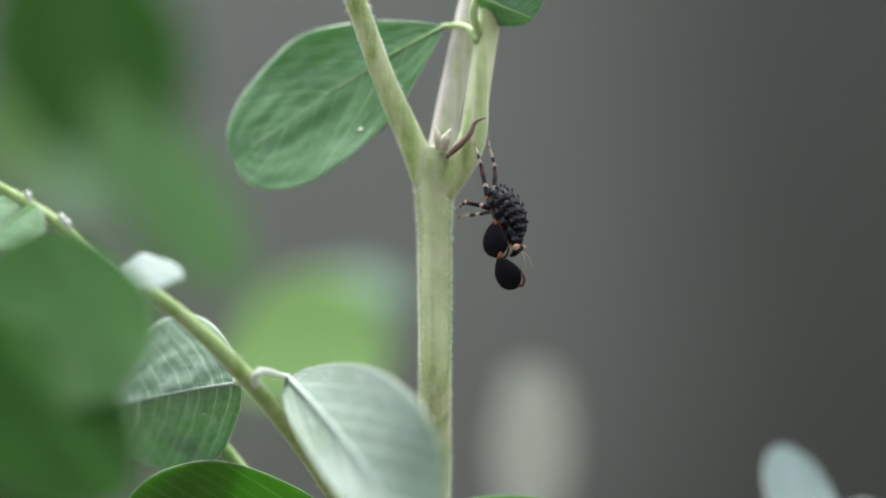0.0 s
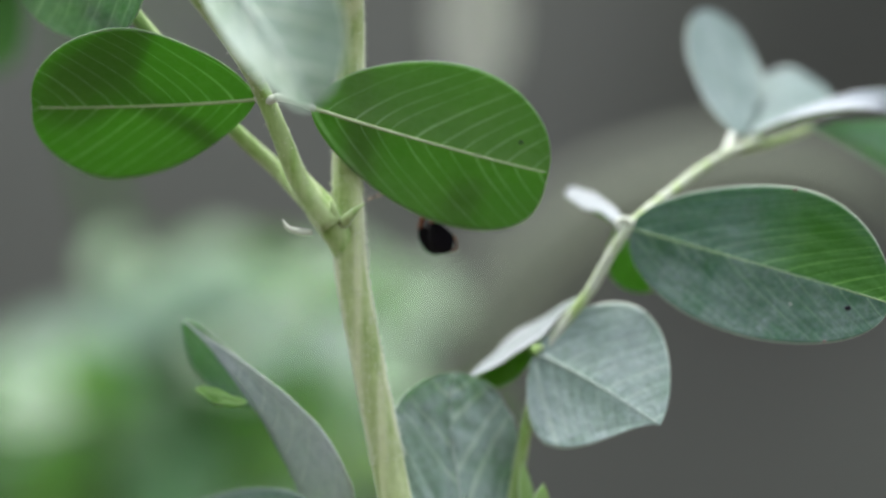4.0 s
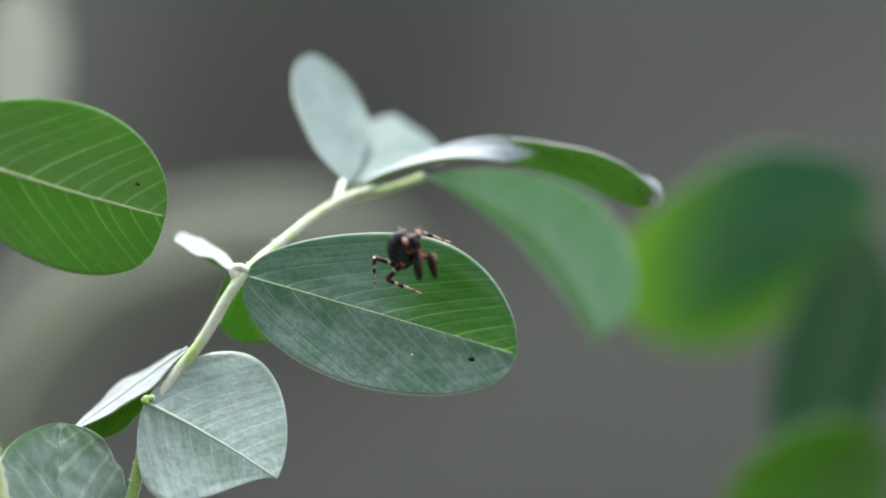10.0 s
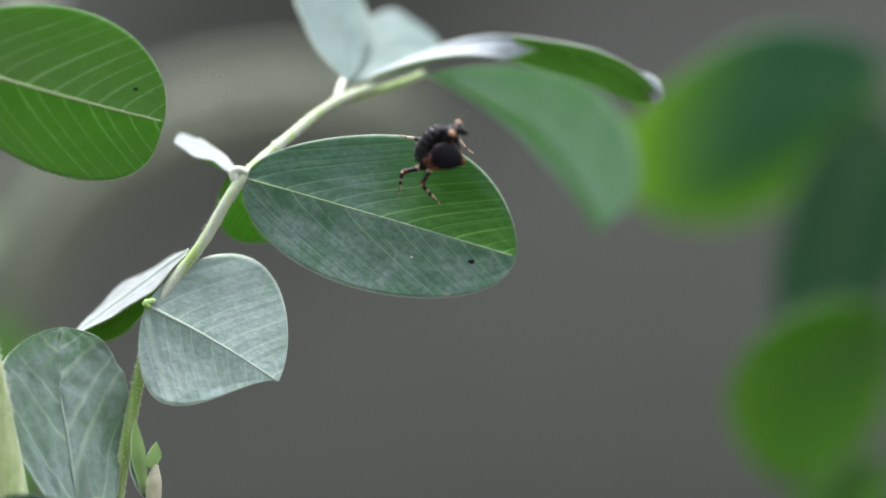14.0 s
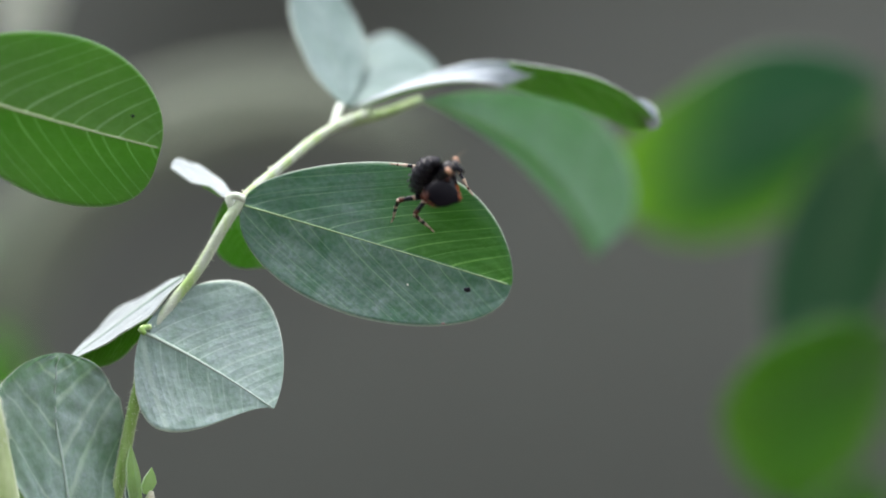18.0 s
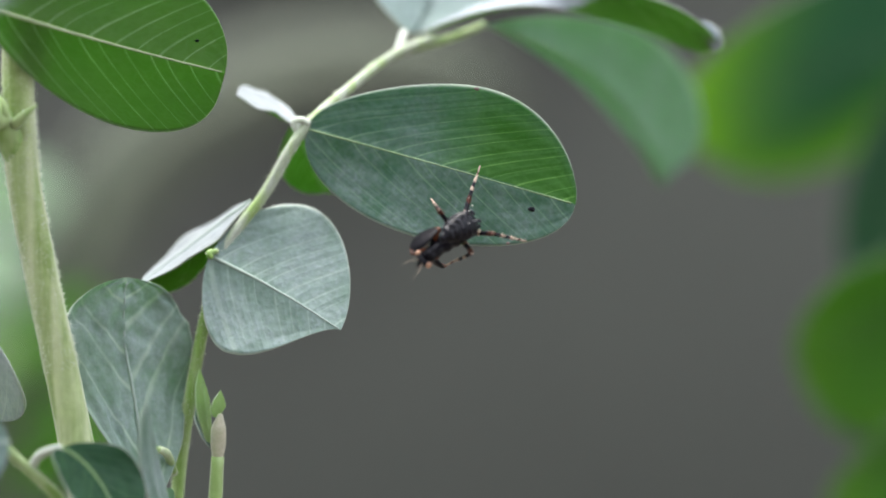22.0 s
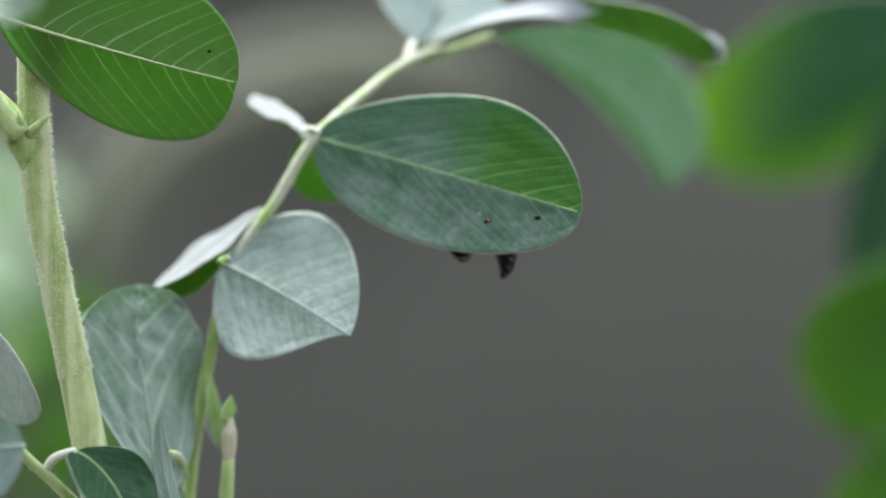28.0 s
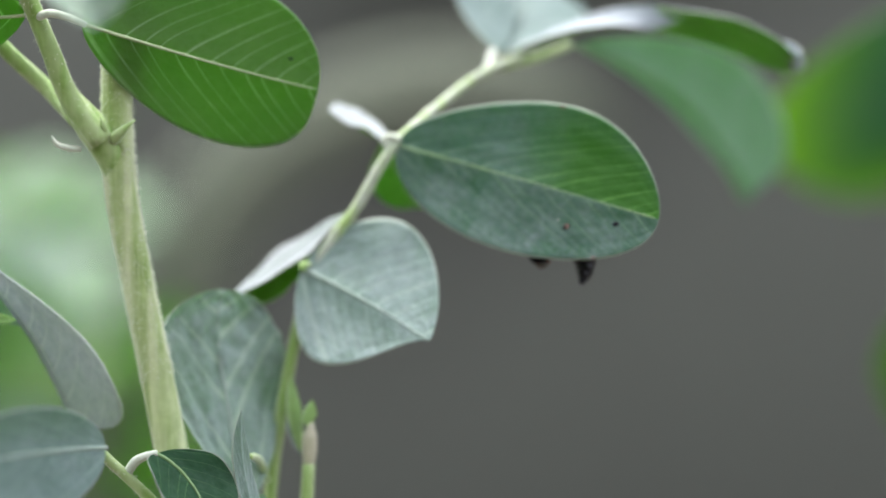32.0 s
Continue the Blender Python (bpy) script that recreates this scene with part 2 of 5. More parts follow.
LEAF_TOP = leaf_material("leaf_upper_skin", (0.058, 0.132, 0.083), (0.040, 0.096, 0.057), (0.20, 0.31, 0.20), (0.10, 0.34, 0.03), 0.3, 0.40, bloom=0.5, share=0.34)
LEAF_MID = leaf_material("leaf_dull_skin", (0.074, 0.198, 0.064), (0.050, 0.150, 0.046), (0.22, 0.36, 0.16), (0.11, 0.36, 0.04), 0.1, 0.42, bloom=0.16, share=0.28, veins=8.0, contrast=0.6, netted=0.12)
LEAF_VEINY = leaf_material("leaf_deeply_veined_skin", (0.125, 0.235, 0.140), (0.095, 0.190, 0.108), (0.44, 0.53, 0.42), (0.12, 0.36, 0.06), 0.2, 0.5, bloom=0.55, share=0.26, veins=8.5, line_width=0.10, slant=0.40, contrast=0.85, netted=0.25, relief=0.6)
LEAF_GREY = leaf_material("leaf_grey_skin", (0.105, 0.155, 0.15), (0.08, 0.125, 0.12), (0.22, 0.29, 0.27), (0.08, 0.24, 0.06), 0.15, 0.6, bloom=0.34, share=0.22, pillow=0.7, gloss=0.25, netted=0.4)
LEAF_MILKY = leaf_material("leaf_milky_skin", (0.165, 0.245, 0.178), (0.115, 0.192, 0.125), (0.44, 0.49, 0.42), (0.14, 0.34, 0.10), 0.4, 0.6, bloom=0.5, share=0.25, veins=7.0, pillow=0.7, line_width=0.14, gloss=0.25, netted=0.3)
LEAF_WHITE = leaf_material("leaf_white_bloom_skin", (0.34, 0.37, 0.43), (0.27, 0.30, 0.35), (0.48, 0.51, 0.54), (0.12, 0.30, 0.10), 0.5, 0.6, bloom=0.6, share=0.2, pillow=0.6, netted=0.45, veins=8.0)
LEAF_HALF_GREEN = leaf_material("leaf_half_green_skin", (0.031, 0.098, 0.062), (0.021, 0.070, 0.043), (0.20, 0.33, 0.20), (0.055, 0.225, 0.022), 0.05, 0.5, bloom=0.52, share=0.32, veins=11.0, slant=0.52, line_width=0.07, contrast=0.85, half_green=True, gloss=0.35, netted=0.16, pillow=1.0, relief=0.3)
LEAF_UNDER = leaf_material("leaf_under_skin", (0.102, 0.212, 0.040), (0.074, 0.168, 0.030), (0.46, 0.54, 0.34), (0.25, 0.53, 0.062), 0.04, 0.6, share=0.6, veins=10.5, slant=0.42, line_width=0.075, glow=0.75, contrast=0.75, pillow=0.5, netted=0.08)
LEAF_PALE = leaf_material("leaf_waxy_skin", (0.160, 0.240, 0.208), (0.118, 0.188, 0.156), (0.40, 0.48, 0.44), (0.10, 0.32, 0.08), 0.3, 0.5, bloom=0.78, share=0.25, veins=8.0, slant=0.50, pillow=0.9, line_width=0.10, relief=0.6, netted=0.28, contrast=0.5)
LEAF_CRINKLED = leaf_material("leaf_crinkled_skin", (0.185, 0.275, 0.225), (0.130, 0.205, 0.160), (0.46, 0.55, 0.46), (0.10, 0.32, 0.07), 0.4, 0.5, bloom=0.7, share=0.26, veins=4.6, slant=0.55, line_width=0.16, relief=0.6, pillow=0.8, netted=0.16, contrast=0.6)
LEAF_LILAC = leaf_material("leaf_lilac_bloom_skin", (0.255, 0.275, 0.295), (0.195, 0.215, 0.232), (0.43, 0.46, 0.46), (0.12, 0.26, 0.12), 0.4, 0.6, bloom=0.35, share=0.2, pillow=0.6)
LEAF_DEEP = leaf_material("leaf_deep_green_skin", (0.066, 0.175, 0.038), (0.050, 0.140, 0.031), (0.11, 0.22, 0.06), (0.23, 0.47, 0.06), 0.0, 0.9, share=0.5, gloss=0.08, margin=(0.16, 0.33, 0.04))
LEAF_DARK = leaf_material("leaf_dark_green_skin", (0.032, 0.10, 0.02), (0.024, 0.08, 0.016), (0.06, 0.12, 0.03), (0.10, 0.22, 0.02), 0.0, 0.9, share=0.4, gloss=0.08)
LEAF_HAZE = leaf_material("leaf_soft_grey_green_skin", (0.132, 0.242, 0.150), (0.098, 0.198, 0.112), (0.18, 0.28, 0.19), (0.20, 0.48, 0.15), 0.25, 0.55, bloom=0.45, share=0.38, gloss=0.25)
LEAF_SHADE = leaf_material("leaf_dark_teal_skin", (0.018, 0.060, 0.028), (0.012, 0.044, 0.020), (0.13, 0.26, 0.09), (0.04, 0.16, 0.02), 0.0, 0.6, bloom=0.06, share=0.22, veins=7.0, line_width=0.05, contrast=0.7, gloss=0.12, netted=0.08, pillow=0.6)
LEAF_FRESH = leaf_material("leaf_fresh_green_skin", (0.040, 0.106, 0.030), (0.030, 0.084, 0.022), (0.10, 0.20, 0.07), (0.15, 0.36, 0.05), 0.05, 0.6, share=0.42, gloss=0.08)
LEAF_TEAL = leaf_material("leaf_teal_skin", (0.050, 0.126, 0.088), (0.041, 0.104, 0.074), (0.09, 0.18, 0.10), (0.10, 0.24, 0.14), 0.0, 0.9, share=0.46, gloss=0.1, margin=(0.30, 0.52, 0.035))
LEAF_DUSK = leaf_material("leaf_dusky_green_skin", (0.042, 0.112, 0.056), (0.032, 0.090, 0.044), (0.06, 0.13, 0.07), (0.10, 0.25, 0.10), 0.0, 0.9, share=0.42, gloss=0.08)
LEAF_YOUNG = leaf_material("leaf_young_skin", (0.32, 0.46, 0.15), (0.25, 0.39, 0.11), (0.42, 0.48, 0.30), (0.42, 0.70, 0.16), 0.4, 0.6, bloom=0.3, share=0.45, gloss=0.2)
LEAF_DEEP_STEM = skin("dark_stalk_skin", (0.05, 0.13, 0.02), (0.04, 0.10, 0.02), 160, 0.7)
LEAF_DRY = leaf_material("leaf_bleached_skin", (0.52, 0.505, 0.475), (0.43, 0.42, 0.39), (0.45, 0.44, 0.41), (0.2, 0.25, 0.15), 0.3, 0.6, share=0.2)
STEM = skin("stem_skin", (0.39, 0.465, 0.225), (0.52, 0.56, 0.36), 140, 0.5, 0.00012, sheen=0.5, stripes=(0.21, 0.305, 0.08))
PINKISH = skin("pinkish_stem_skin", (0.48, 0.46, 0.41), (0.58, 0.51, 0.50), 140, 0.5, 0.00015, sheen=0.5, stripes=(0.30, 0.37, 0.18))
STALK = skin("stalk_skin", (0.26, 0.38, 0.13), (0.36, 0.45, 0.22), 160, 0.5, 0.00012, sheen=0.5, stripes=(0.18, 0.31, 0.06))
WOOLLY = skin("woolly_stalk_skin", (0.55, 0.58, 0.52), (0.44, 0.50, 0.38), 200, 0.7, 0.0002, sheen=0.6)
DOWNY = skin("downy_stalk_skin", (0.33, 0.39, 0.26), (0.44, 0.47, 0.41), 160, 0.6, 0.00012, sheen=0.6, stripes=(0.25, 0.37, 0.11))
RIB = skin("midrib_skin", (0.19, 0.31, 0.13), (0.16, 0.27, 0.11), 200, 0.5)
RIB_LIGHT = skin("light_midrib_skin", (0.40, 0.48, 0.27), (0.34, 0.43, 0.22), 200, 0.5)
RIB_PALE = skin("pale_midrib_skin", (0.30, 0.38, 0.33), (0.26, 0.33, 0.28), 200, 0.6)
HAIR = skin("stem_hair", (0.62, 0.66, 0.52), (0.55, 0.60, 0.45), 300, 0.6)
BUD = skin("bud_skin", (0.46, 0.42, 0.34), (0.34, 0.37, 0.22), 300, 0.6, 0.0001, sheen=0.3)
BROWN = skin("dry_stipule", (0.07, 0.04, 0.035), (0.20, 0.13, 0.11), 400, 0.6)
BLACK = skin("black_cuticle", (0.0020, 0.0017, 0.0042), (0.0045, 0.0036, 0.0090), 900, 0.30, 0.00014, fine=1500, spec=0.22)
DISC = skin("black_foreleg_cuticle", (0.0030, 0.0027, 0.0045), (0.0055, 0.0045, 0.007), 900, 0.42, 0.00003, fine=3000, spec=0.07)
ORANGE = skin("orange_cuticle", (0.48, 0.12, 0.015), (0.36, 0.07, 0.01), 800, 0.4)
RUST = skin("rust_cuticle", (0.075, 0.020, 0.010), (0.035, 0.011, 0.007), 900, 0.45, spec=0.25)
AMBER = skin("amber_cuticle", (0.24, 0.062, 0.010), (0.12, 0.030, 0.008), 700, 0.45, spec=0.3)
CREAM = skin("cream_cuticle", (0.42, 0.33, 0.26), (0.30, 0.21, 0.15), 900, 0.5)
PEACH = skin("eye_surface", (0.50, 0.30, 0.20), (0.30, 0.14, 0.09), 1200, 0.3)
STRAW = skin("pale_grass_skin", (0.140, 0.156, 0.117), (0.118, 0.134, 0.098), 90, 0.7)
LEAF_DRY_RIB = skin("pale_rib_skin", (0.24, 0.26, 0.19), (0.2, 0.22, 0.16), 90, 0.7)
SOIL = skin("soil", (0.06, 0.05, 0.04), (0.10, 0.085, 0.07), 14, 0.95, 0.004)
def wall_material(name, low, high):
    """Grey plaster with the backdrop's shading painted into its colour as a broad dark patch."""
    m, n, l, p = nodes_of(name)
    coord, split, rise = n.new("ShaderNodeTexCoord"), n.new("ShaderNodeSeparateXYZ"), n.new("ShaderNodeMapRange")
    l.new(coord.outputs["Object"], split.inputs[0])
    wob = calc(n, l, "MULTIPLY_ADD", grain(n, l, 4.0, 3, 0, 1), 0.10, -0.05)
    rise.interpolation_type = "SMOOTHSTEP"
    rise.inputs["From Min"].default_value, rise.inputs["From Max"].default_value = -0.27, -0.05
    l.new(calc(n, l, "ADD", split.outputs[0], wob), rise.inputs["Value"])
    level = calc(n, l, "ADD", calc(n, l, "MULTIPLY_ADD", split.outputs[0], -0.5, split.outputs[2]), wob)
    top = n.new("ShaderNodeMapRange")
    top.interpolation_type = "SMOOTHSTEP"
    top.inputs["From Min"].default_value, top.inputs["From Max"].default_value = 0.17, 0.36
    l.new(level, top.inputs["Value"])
    # weakens the painted shading towards the right
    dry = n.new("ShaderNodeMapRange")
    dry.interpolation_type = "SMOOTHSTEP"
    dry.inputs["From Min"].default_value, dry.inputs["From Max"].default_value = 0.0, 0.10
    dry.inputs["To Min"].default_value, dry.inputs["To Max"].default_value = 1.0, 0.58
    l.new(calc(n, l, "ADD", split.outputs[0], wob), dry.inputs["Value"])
    # share of the painted shading: fades out to the left and below
    dimming = calc(n, l, "MULTIPLY", calc(n, l, "MULTIPLY", rise.outputs["Result"], top.outputs["Result"]), dry.outputs["Result"])
    colour = mixed(n, l, dimming, low, high)
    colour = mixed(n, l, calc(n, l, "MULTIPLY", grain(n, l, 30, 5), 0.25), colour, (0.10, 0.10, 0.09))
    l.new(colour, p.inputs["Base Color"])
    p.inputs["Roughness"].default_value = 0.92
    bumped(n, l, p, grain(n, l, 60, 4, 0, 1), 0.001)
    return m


# second colour: the same plaster where shading is painted in
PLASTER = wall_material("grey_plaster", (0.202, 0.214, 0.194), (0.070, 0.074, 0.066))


# ---- shape helpers ----
def link(name, bm, material, parent=None, label=""):
    root = parent
    while root and root.parent:
        root = root.parent
    if root and root.name == "legume_plant":
        for v in bm.verts:
            v.co = leaned(v.co / MM) * MM
    me = bpy.data.meshes.new(name)
    bm.to_mesh(me)
    bm.free()
    for m in material if isinstance(material, (list, tuple)) else (material,):
        me.materials.append(m)
    for poly in me.polygons:
        poly.use_smooth = True
    ob = new(name, me)
    if parent:
        ob.parent = parent
        if parent.type == "EMPTY":
            ob.matrix_parent_inverse = Matrix.Translation(-parent.location)
    if label:
        ob["label"] = label
    return ob


def part(name, bm, material, parent, label=""):
    return link(name, bm, material, parent, label)


def spline(points, count):
    """Places along a smooth curve through the points, however unevenly they are spaced."""
    pts = [V(p) for p in points]
    gaps = [max((b - a).length, 1e-6) for a, b in zip(pts, pts[1:])]
    slopes = [(b - a) / g for a, b, g in zip(pts, pts[1:], gaps)]
    ways = [slopes[0]] + [(slopes[i - 1] * gaps[i] + slopes[i] * gaps[i - 1]) / (gaps[i - 1] + gaps[i]) for i in range(1, len(gaps))] + [slopes[-1]]
    out = []
    for i in range(count + 1):
        s = i / count * len(gaps)
        k = min(int(s), len(gaps) - 1)
        f, g = s - k, gaps[k]
        out.append((2 * f ** 3 - 3 * f * f + 1) * pts[k] + (f ** 3 - 2 * f * f + f) * g * ways[k] + (3 * f * f - 2 * f ** 3) * pts[k + 1] + (f ** 3 - f * f) * g * ways[k + 1])
    return out


def tube_into(bm, points, radii, count=24, sides=12, flat=1.0, ribs=0.0, capped=True):
    """A tapered tube along a smooth curve, in millimetres. flat squeezes it across; ribs groove it lengthwise."""
    line = spline(points, count)
    rings, side = [], None
    for i, c in enumerate(line):
        ahead = (line[min(i + 1, count)] - line[max(i - 1, 0)]).normalized()
        if side is None:
            side = ahead.cross(V((0, 1, 0.2))).normalized()
        side = (side - ahead * side.dot(ahead)).normalized()
        up = side.cross(ahead)
        s = i / count * (len(radii) - 1)
        k = min(int(s), len(radii) - 2)
        r = radii[k] + (radii[k + 1] - radii[k]) * (s - k)
        ring = []
        for j in range(sides):
            a = 2 * math.pi * j / sides
            rr = r * (1 + ribs * math.cos(5 * a))
            ring.append(bm.verts.new((c + side * math.cos(a) * rr + up * math.sin(a) * rr * flat) * MM))
        rings.append(ring)
    for a, b in zip(rings, rings[1:]):
        for j in range(sides):
            bm.faces.new((a[j], a[(j + 1) % sides], b[(j + 1) % sides], b[j]))
    if capped:
        for ring, c, way in ((rings[0], line[0], 1), (rings[-1], line[-1], -1)):
            tip = bm.verts.new(c * MM)
            for j in range(sides):
                bm.faces.new((ring[j], tip, ring[(j + 1) % sides]) if way > 0 else (ring[(j + 1) % sides], tip, ring[j]))
    return line


def tube(name, points, radii, material, parent, label="", **more):
    bm = bmesh.new()
    tube_into(bm, points, radii, **more)
    return part(name, bm, material, parent, label)


SURFACES = {}


def leaf(parent, base, tip, left, right, mid=None, widest=0.56, notch=0.03, full=0.5, blunt=0.44, top=None, under=None, left_tip=None, right_tip=None, other=None,
         label="", name="leaf", thick=0.22, fine=1.0, ruffle=0.25, rib=0.24, seed=0, crumple=0.10):
    """One obovate leaflet. base, tip: ends of its midrib; left, right: its edges at the widest place; mid: a point of the
    midrib halfway; left_tip, right_tip: sideways ways near the tip where the blade twists;
    other: widest, full, blunt of the right half where it differs from the left."""
    base, tip, left, right = V(base), V(tip), V(left), V(right)
    mid = V(mid) if mid else (base + tip) / 2
    ctrl = 2 * mid - (base + tip) / 2

    def along(u):
        return (1 - u) ** 2 * base + 2 * u * (1 - u) * ctrl + u * u * tip

    length = (tip - base).length
    halves = [(widest, full, blunt), other or (widest, full, blunt)]
    lv, rv = left - along(widest), right - along(halves[1][0])
    lt, rt = V(left_tip) if left_tip else lv, V(right_tip) if right_tip else rv
    nu, nv = max(10, int(44 * fine)), max(5, int(16 * fine))
    face = (tip - base).cross(rv - lv).normalized()
    if face.y > 0:
        face, lv, rv, lt, rt = -face, rv, lv, rt, lt
        halves.reverse()
    rnd = random.Random(seed)
    ph = [rnd.uniform(0, 6.28) for _ in range(4)]

    def width(u, v):
        broad, near, far = halves[v > 0]
        power = math.log(0.5) / math.log(broad)
        return math.sin(math.pi * min(1, max(0, u)) ** power) ** (near + (far - near) * u)

    def place(u, v, layer=0.5, inner=True):
        w = width(u, v) if inner else 0.0
        a = abs(v)
        far = (lv.lerp(lt, u * u) if v < 0 else rv.lerp(rt, u * u)) * (w * a)
        edge = a * a * w
        wave = ruffle * (math.sin(7 * u + ph[0] + 2 * v) + 0.6 * math.sin(15 * u + ph[1])) * edge
        cup = -0.05 * length * a * (1 - a) * w
        step = u - 0.46 * (a * w) ** 1.25
        rise = 0.03 * math.cos(2 * math.pi * (9 * step + 0.9 * noise.noise(V((6 * step, 3 * (v > 0), seed))))) * w * (0.3 + a * (1 - a))
        rise += crumple * (noise.noise(V((u * 7 + seed, v * 5, 0))) + 0.5 * noise.noise(V((u * 19, v * 8, seed)))) * w
        lobe = (tip - base).normalized() * length * notch * a * max(0, u - 0.75) / 0.25
        return along(u) + far + lobe + face * (wave + cup + rise + layer * thick * (0.25 + 0.75 * w))

    SURFACES[seed] = place, face
    bm = bmesh.new()
    uv, plan = bm.loops.layers.uv.new("UVMap"), bm.loops.layers.uv.new("Plan")
    grids = []
    for layer in (0.5, -0.5):
        grid = []
        for i in range(nu + 1):
            u = 0.5 - 0.5 * math.cos(math.pi * i / nu)
            row = []
            for j in range(-nv, nv + 1):
                v = j / nv
                row.append((bm.verts.new(place(u, v, layer, 0 < i < nu) * MM), (u, v * 0.5 + 0.5), (u, abs(v) * width(u, v) if 0 < i < nu else 0.0)))
            grid.append(row)
        grids.append(grid)
    for k, grid in enumerate(grids):
        for i in range(nu):
            for j in range(2 * nv):
                q = [grid[i][j], grid[i + 1][j], grid[i + 1][j + 1], grid[i][j + 1]]
                if k:
                    q.reverse()
                f = bm.faces.new([x[0] for x in q])
                f.material_index = k
                for loop, x in zip(f.loops, q):
                    loop[uv].uv, loop[plan].uv = x[1], x[2]
    for j in (0, 2 * nv):
        for i in range(nu):
            q = [grids[0][i][j], grids[1][i][j], grids[1][i + 1][j], grids[0][i + 1][j]]
            f = bm.faces.new([x[0] for x in (q if j == 0 else q[::-1])])
            for loop, x in zip(f.loops, q if j == 0 else q[::-1]):
                loop[uv].uv, loop[plan].uv = x[1], x[2]
    bm.normal_update()
    ob = part(name, bm, [top or LEAF_TOP, under or LEAF_UNDER], parent, label)
    if rib:
        bm = bmesh.new()
        tube_into(bm, [along(-0.01)] + [place(k / 10, 0.0, 0.5) for k in range(1, 10)] + [place(0.985, 0.0, 0.5)], [rib, rib * 0.85, rib * 0.65, rib * 0.45, 0.1], count=30, sides=8)
        part("midrib", bm, RIB_PALE if top in (LEAF_PALE, LEAF_WHITE, LEAF_GREY, LEAF_LILAC, LEAF_CRINKLED, LEAF_MILKY, LEAF_VEINY) else RIB_LIGHT if top is LEAF_UNDER else RIB, ob, "pale raised midrib")
    return ob


def thing(name, place, label, category, group="", kind=""):
    """An empty at the base of a thing. Its parts keep their places in the world."""
    ob = tagged(new(name), label, category, group, kind)
    ob.empty_display_size = 0.01
    ob.location = V(place) * MM
    return ob


def leaned(p):
    """The thick stem stands forward of the shoot and leans out above its node, with all that it carries."""
    k = min(1.0, max(0.0, (p.z - 343) / 17))
    low = min(1.0, max(0.0, p.z / 250))
    far = p.y + 442
    return V((7, -442, 338)) + (p - V((7, -442, 338))) * ((far - 10.0 * low - 6.0 * k * k * (3 - 2 * k)) / far)


# ---- setting ----
def setting():
    bm = bmesh.new()
    n = 40
    grid = []
    for i in range(n + 1):
        row = []
        for j in range(n + 1):
            s, t = (i / n * 2 - 1), (j / n * 2 - 1)
            x, y = math.copysign(abs(s) ** 3, s) * 60, math.copysign(abs(t) ** 3, t) * 60
            near = max(0, 1 - math.hypot(x, y) / 3)
            row.append(bm.verts.new((x, y, 0.012 * near * noise.noise((x * 6, y * 6, 0)))))
        grid.append(row)
    for i in range(n):
        for j in range(n):
            bm.faces.new((grid[i][j], grid[i + 1][j], grid[i + 1][j + 1], grid[i][j + 1]))
    tagged(link("ground", bm, SOIL), "bare dark brown garden soil under the plants", "soil", kind="structure")
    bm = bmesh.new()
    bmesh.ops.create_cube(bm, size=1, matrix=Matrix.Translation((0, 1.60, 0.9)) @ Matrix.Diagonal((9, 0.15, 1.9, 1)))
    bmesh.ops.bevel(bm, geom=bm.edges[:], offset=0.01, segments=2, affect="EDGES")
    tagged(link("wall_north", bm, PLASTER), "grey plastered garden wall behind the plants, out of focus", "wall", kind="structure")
    # unseen slab added behind the camera; it holds back light from the front
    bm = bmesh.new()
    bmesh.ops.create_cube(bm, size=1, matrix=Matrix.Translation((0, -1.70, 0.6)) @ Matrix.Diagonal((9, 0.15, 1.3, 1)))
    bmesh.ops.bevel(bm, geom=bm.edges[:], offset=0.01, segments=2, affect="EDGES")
    tagged(link("light_block_south", bm, PLASTER), "unseen grey wall added behind the camera to dim the light from the front", "wall", kind="structure")


setting()

# ---- the plant with the thick stem ----
plant = thing("legume_plant", (-73, 2, 0), "legume herb with a thick hairy stem and oval grey-green leaflets", "plant")


def hairs(line, radii, parent, count, seed, length=0.55):
    """Short white hairs that stand off a stem."""
    rnd = random.Random(seed)
    bm = bmesh.new()
    n = len(line) - 1
    for _ in range(count):
        s = rnd.random() * n
        k = min(int(s), n - 1)
        c = line[k].lerp(line[k + 1], s - k)
        ahead = (line[k + 1] - line[k]).normalized()
        side = ahead.cross(V((0, 1, 0.2))).normalized()
        up = side.cross(ahead)
        a = rnd.uniform(0, 2 * math.pi)
        out = side * math.cos(a) + up * math.sin(a)
        f = s / n * (len(radii) - 1)
        i = min(int(f), len(radii) - 2)
        r = radii[i] + (radii[i + 1] - radii[i]) * (f - i)
        root = c + out * r * 0.95
        tip = root + (out + ahead * rnd.uniform(-0.7, 0.3)) * length * rnd.uniform(0.5, 1.2)
        w = ahead.cross(out) * 0.045
        q = [bm.verts.new(x * MM) for x in (root + w, root - w, root + ahead * 0.08)]
        t = bm.verts.new(tip * MM)
        for i in range(3):
            bm.faces.new((q[i], q[(i + 1) % 3], t))
    return tagged(part("stem_hair", bm, HAIR, parent, "fine white hairs"), kind="stuff")


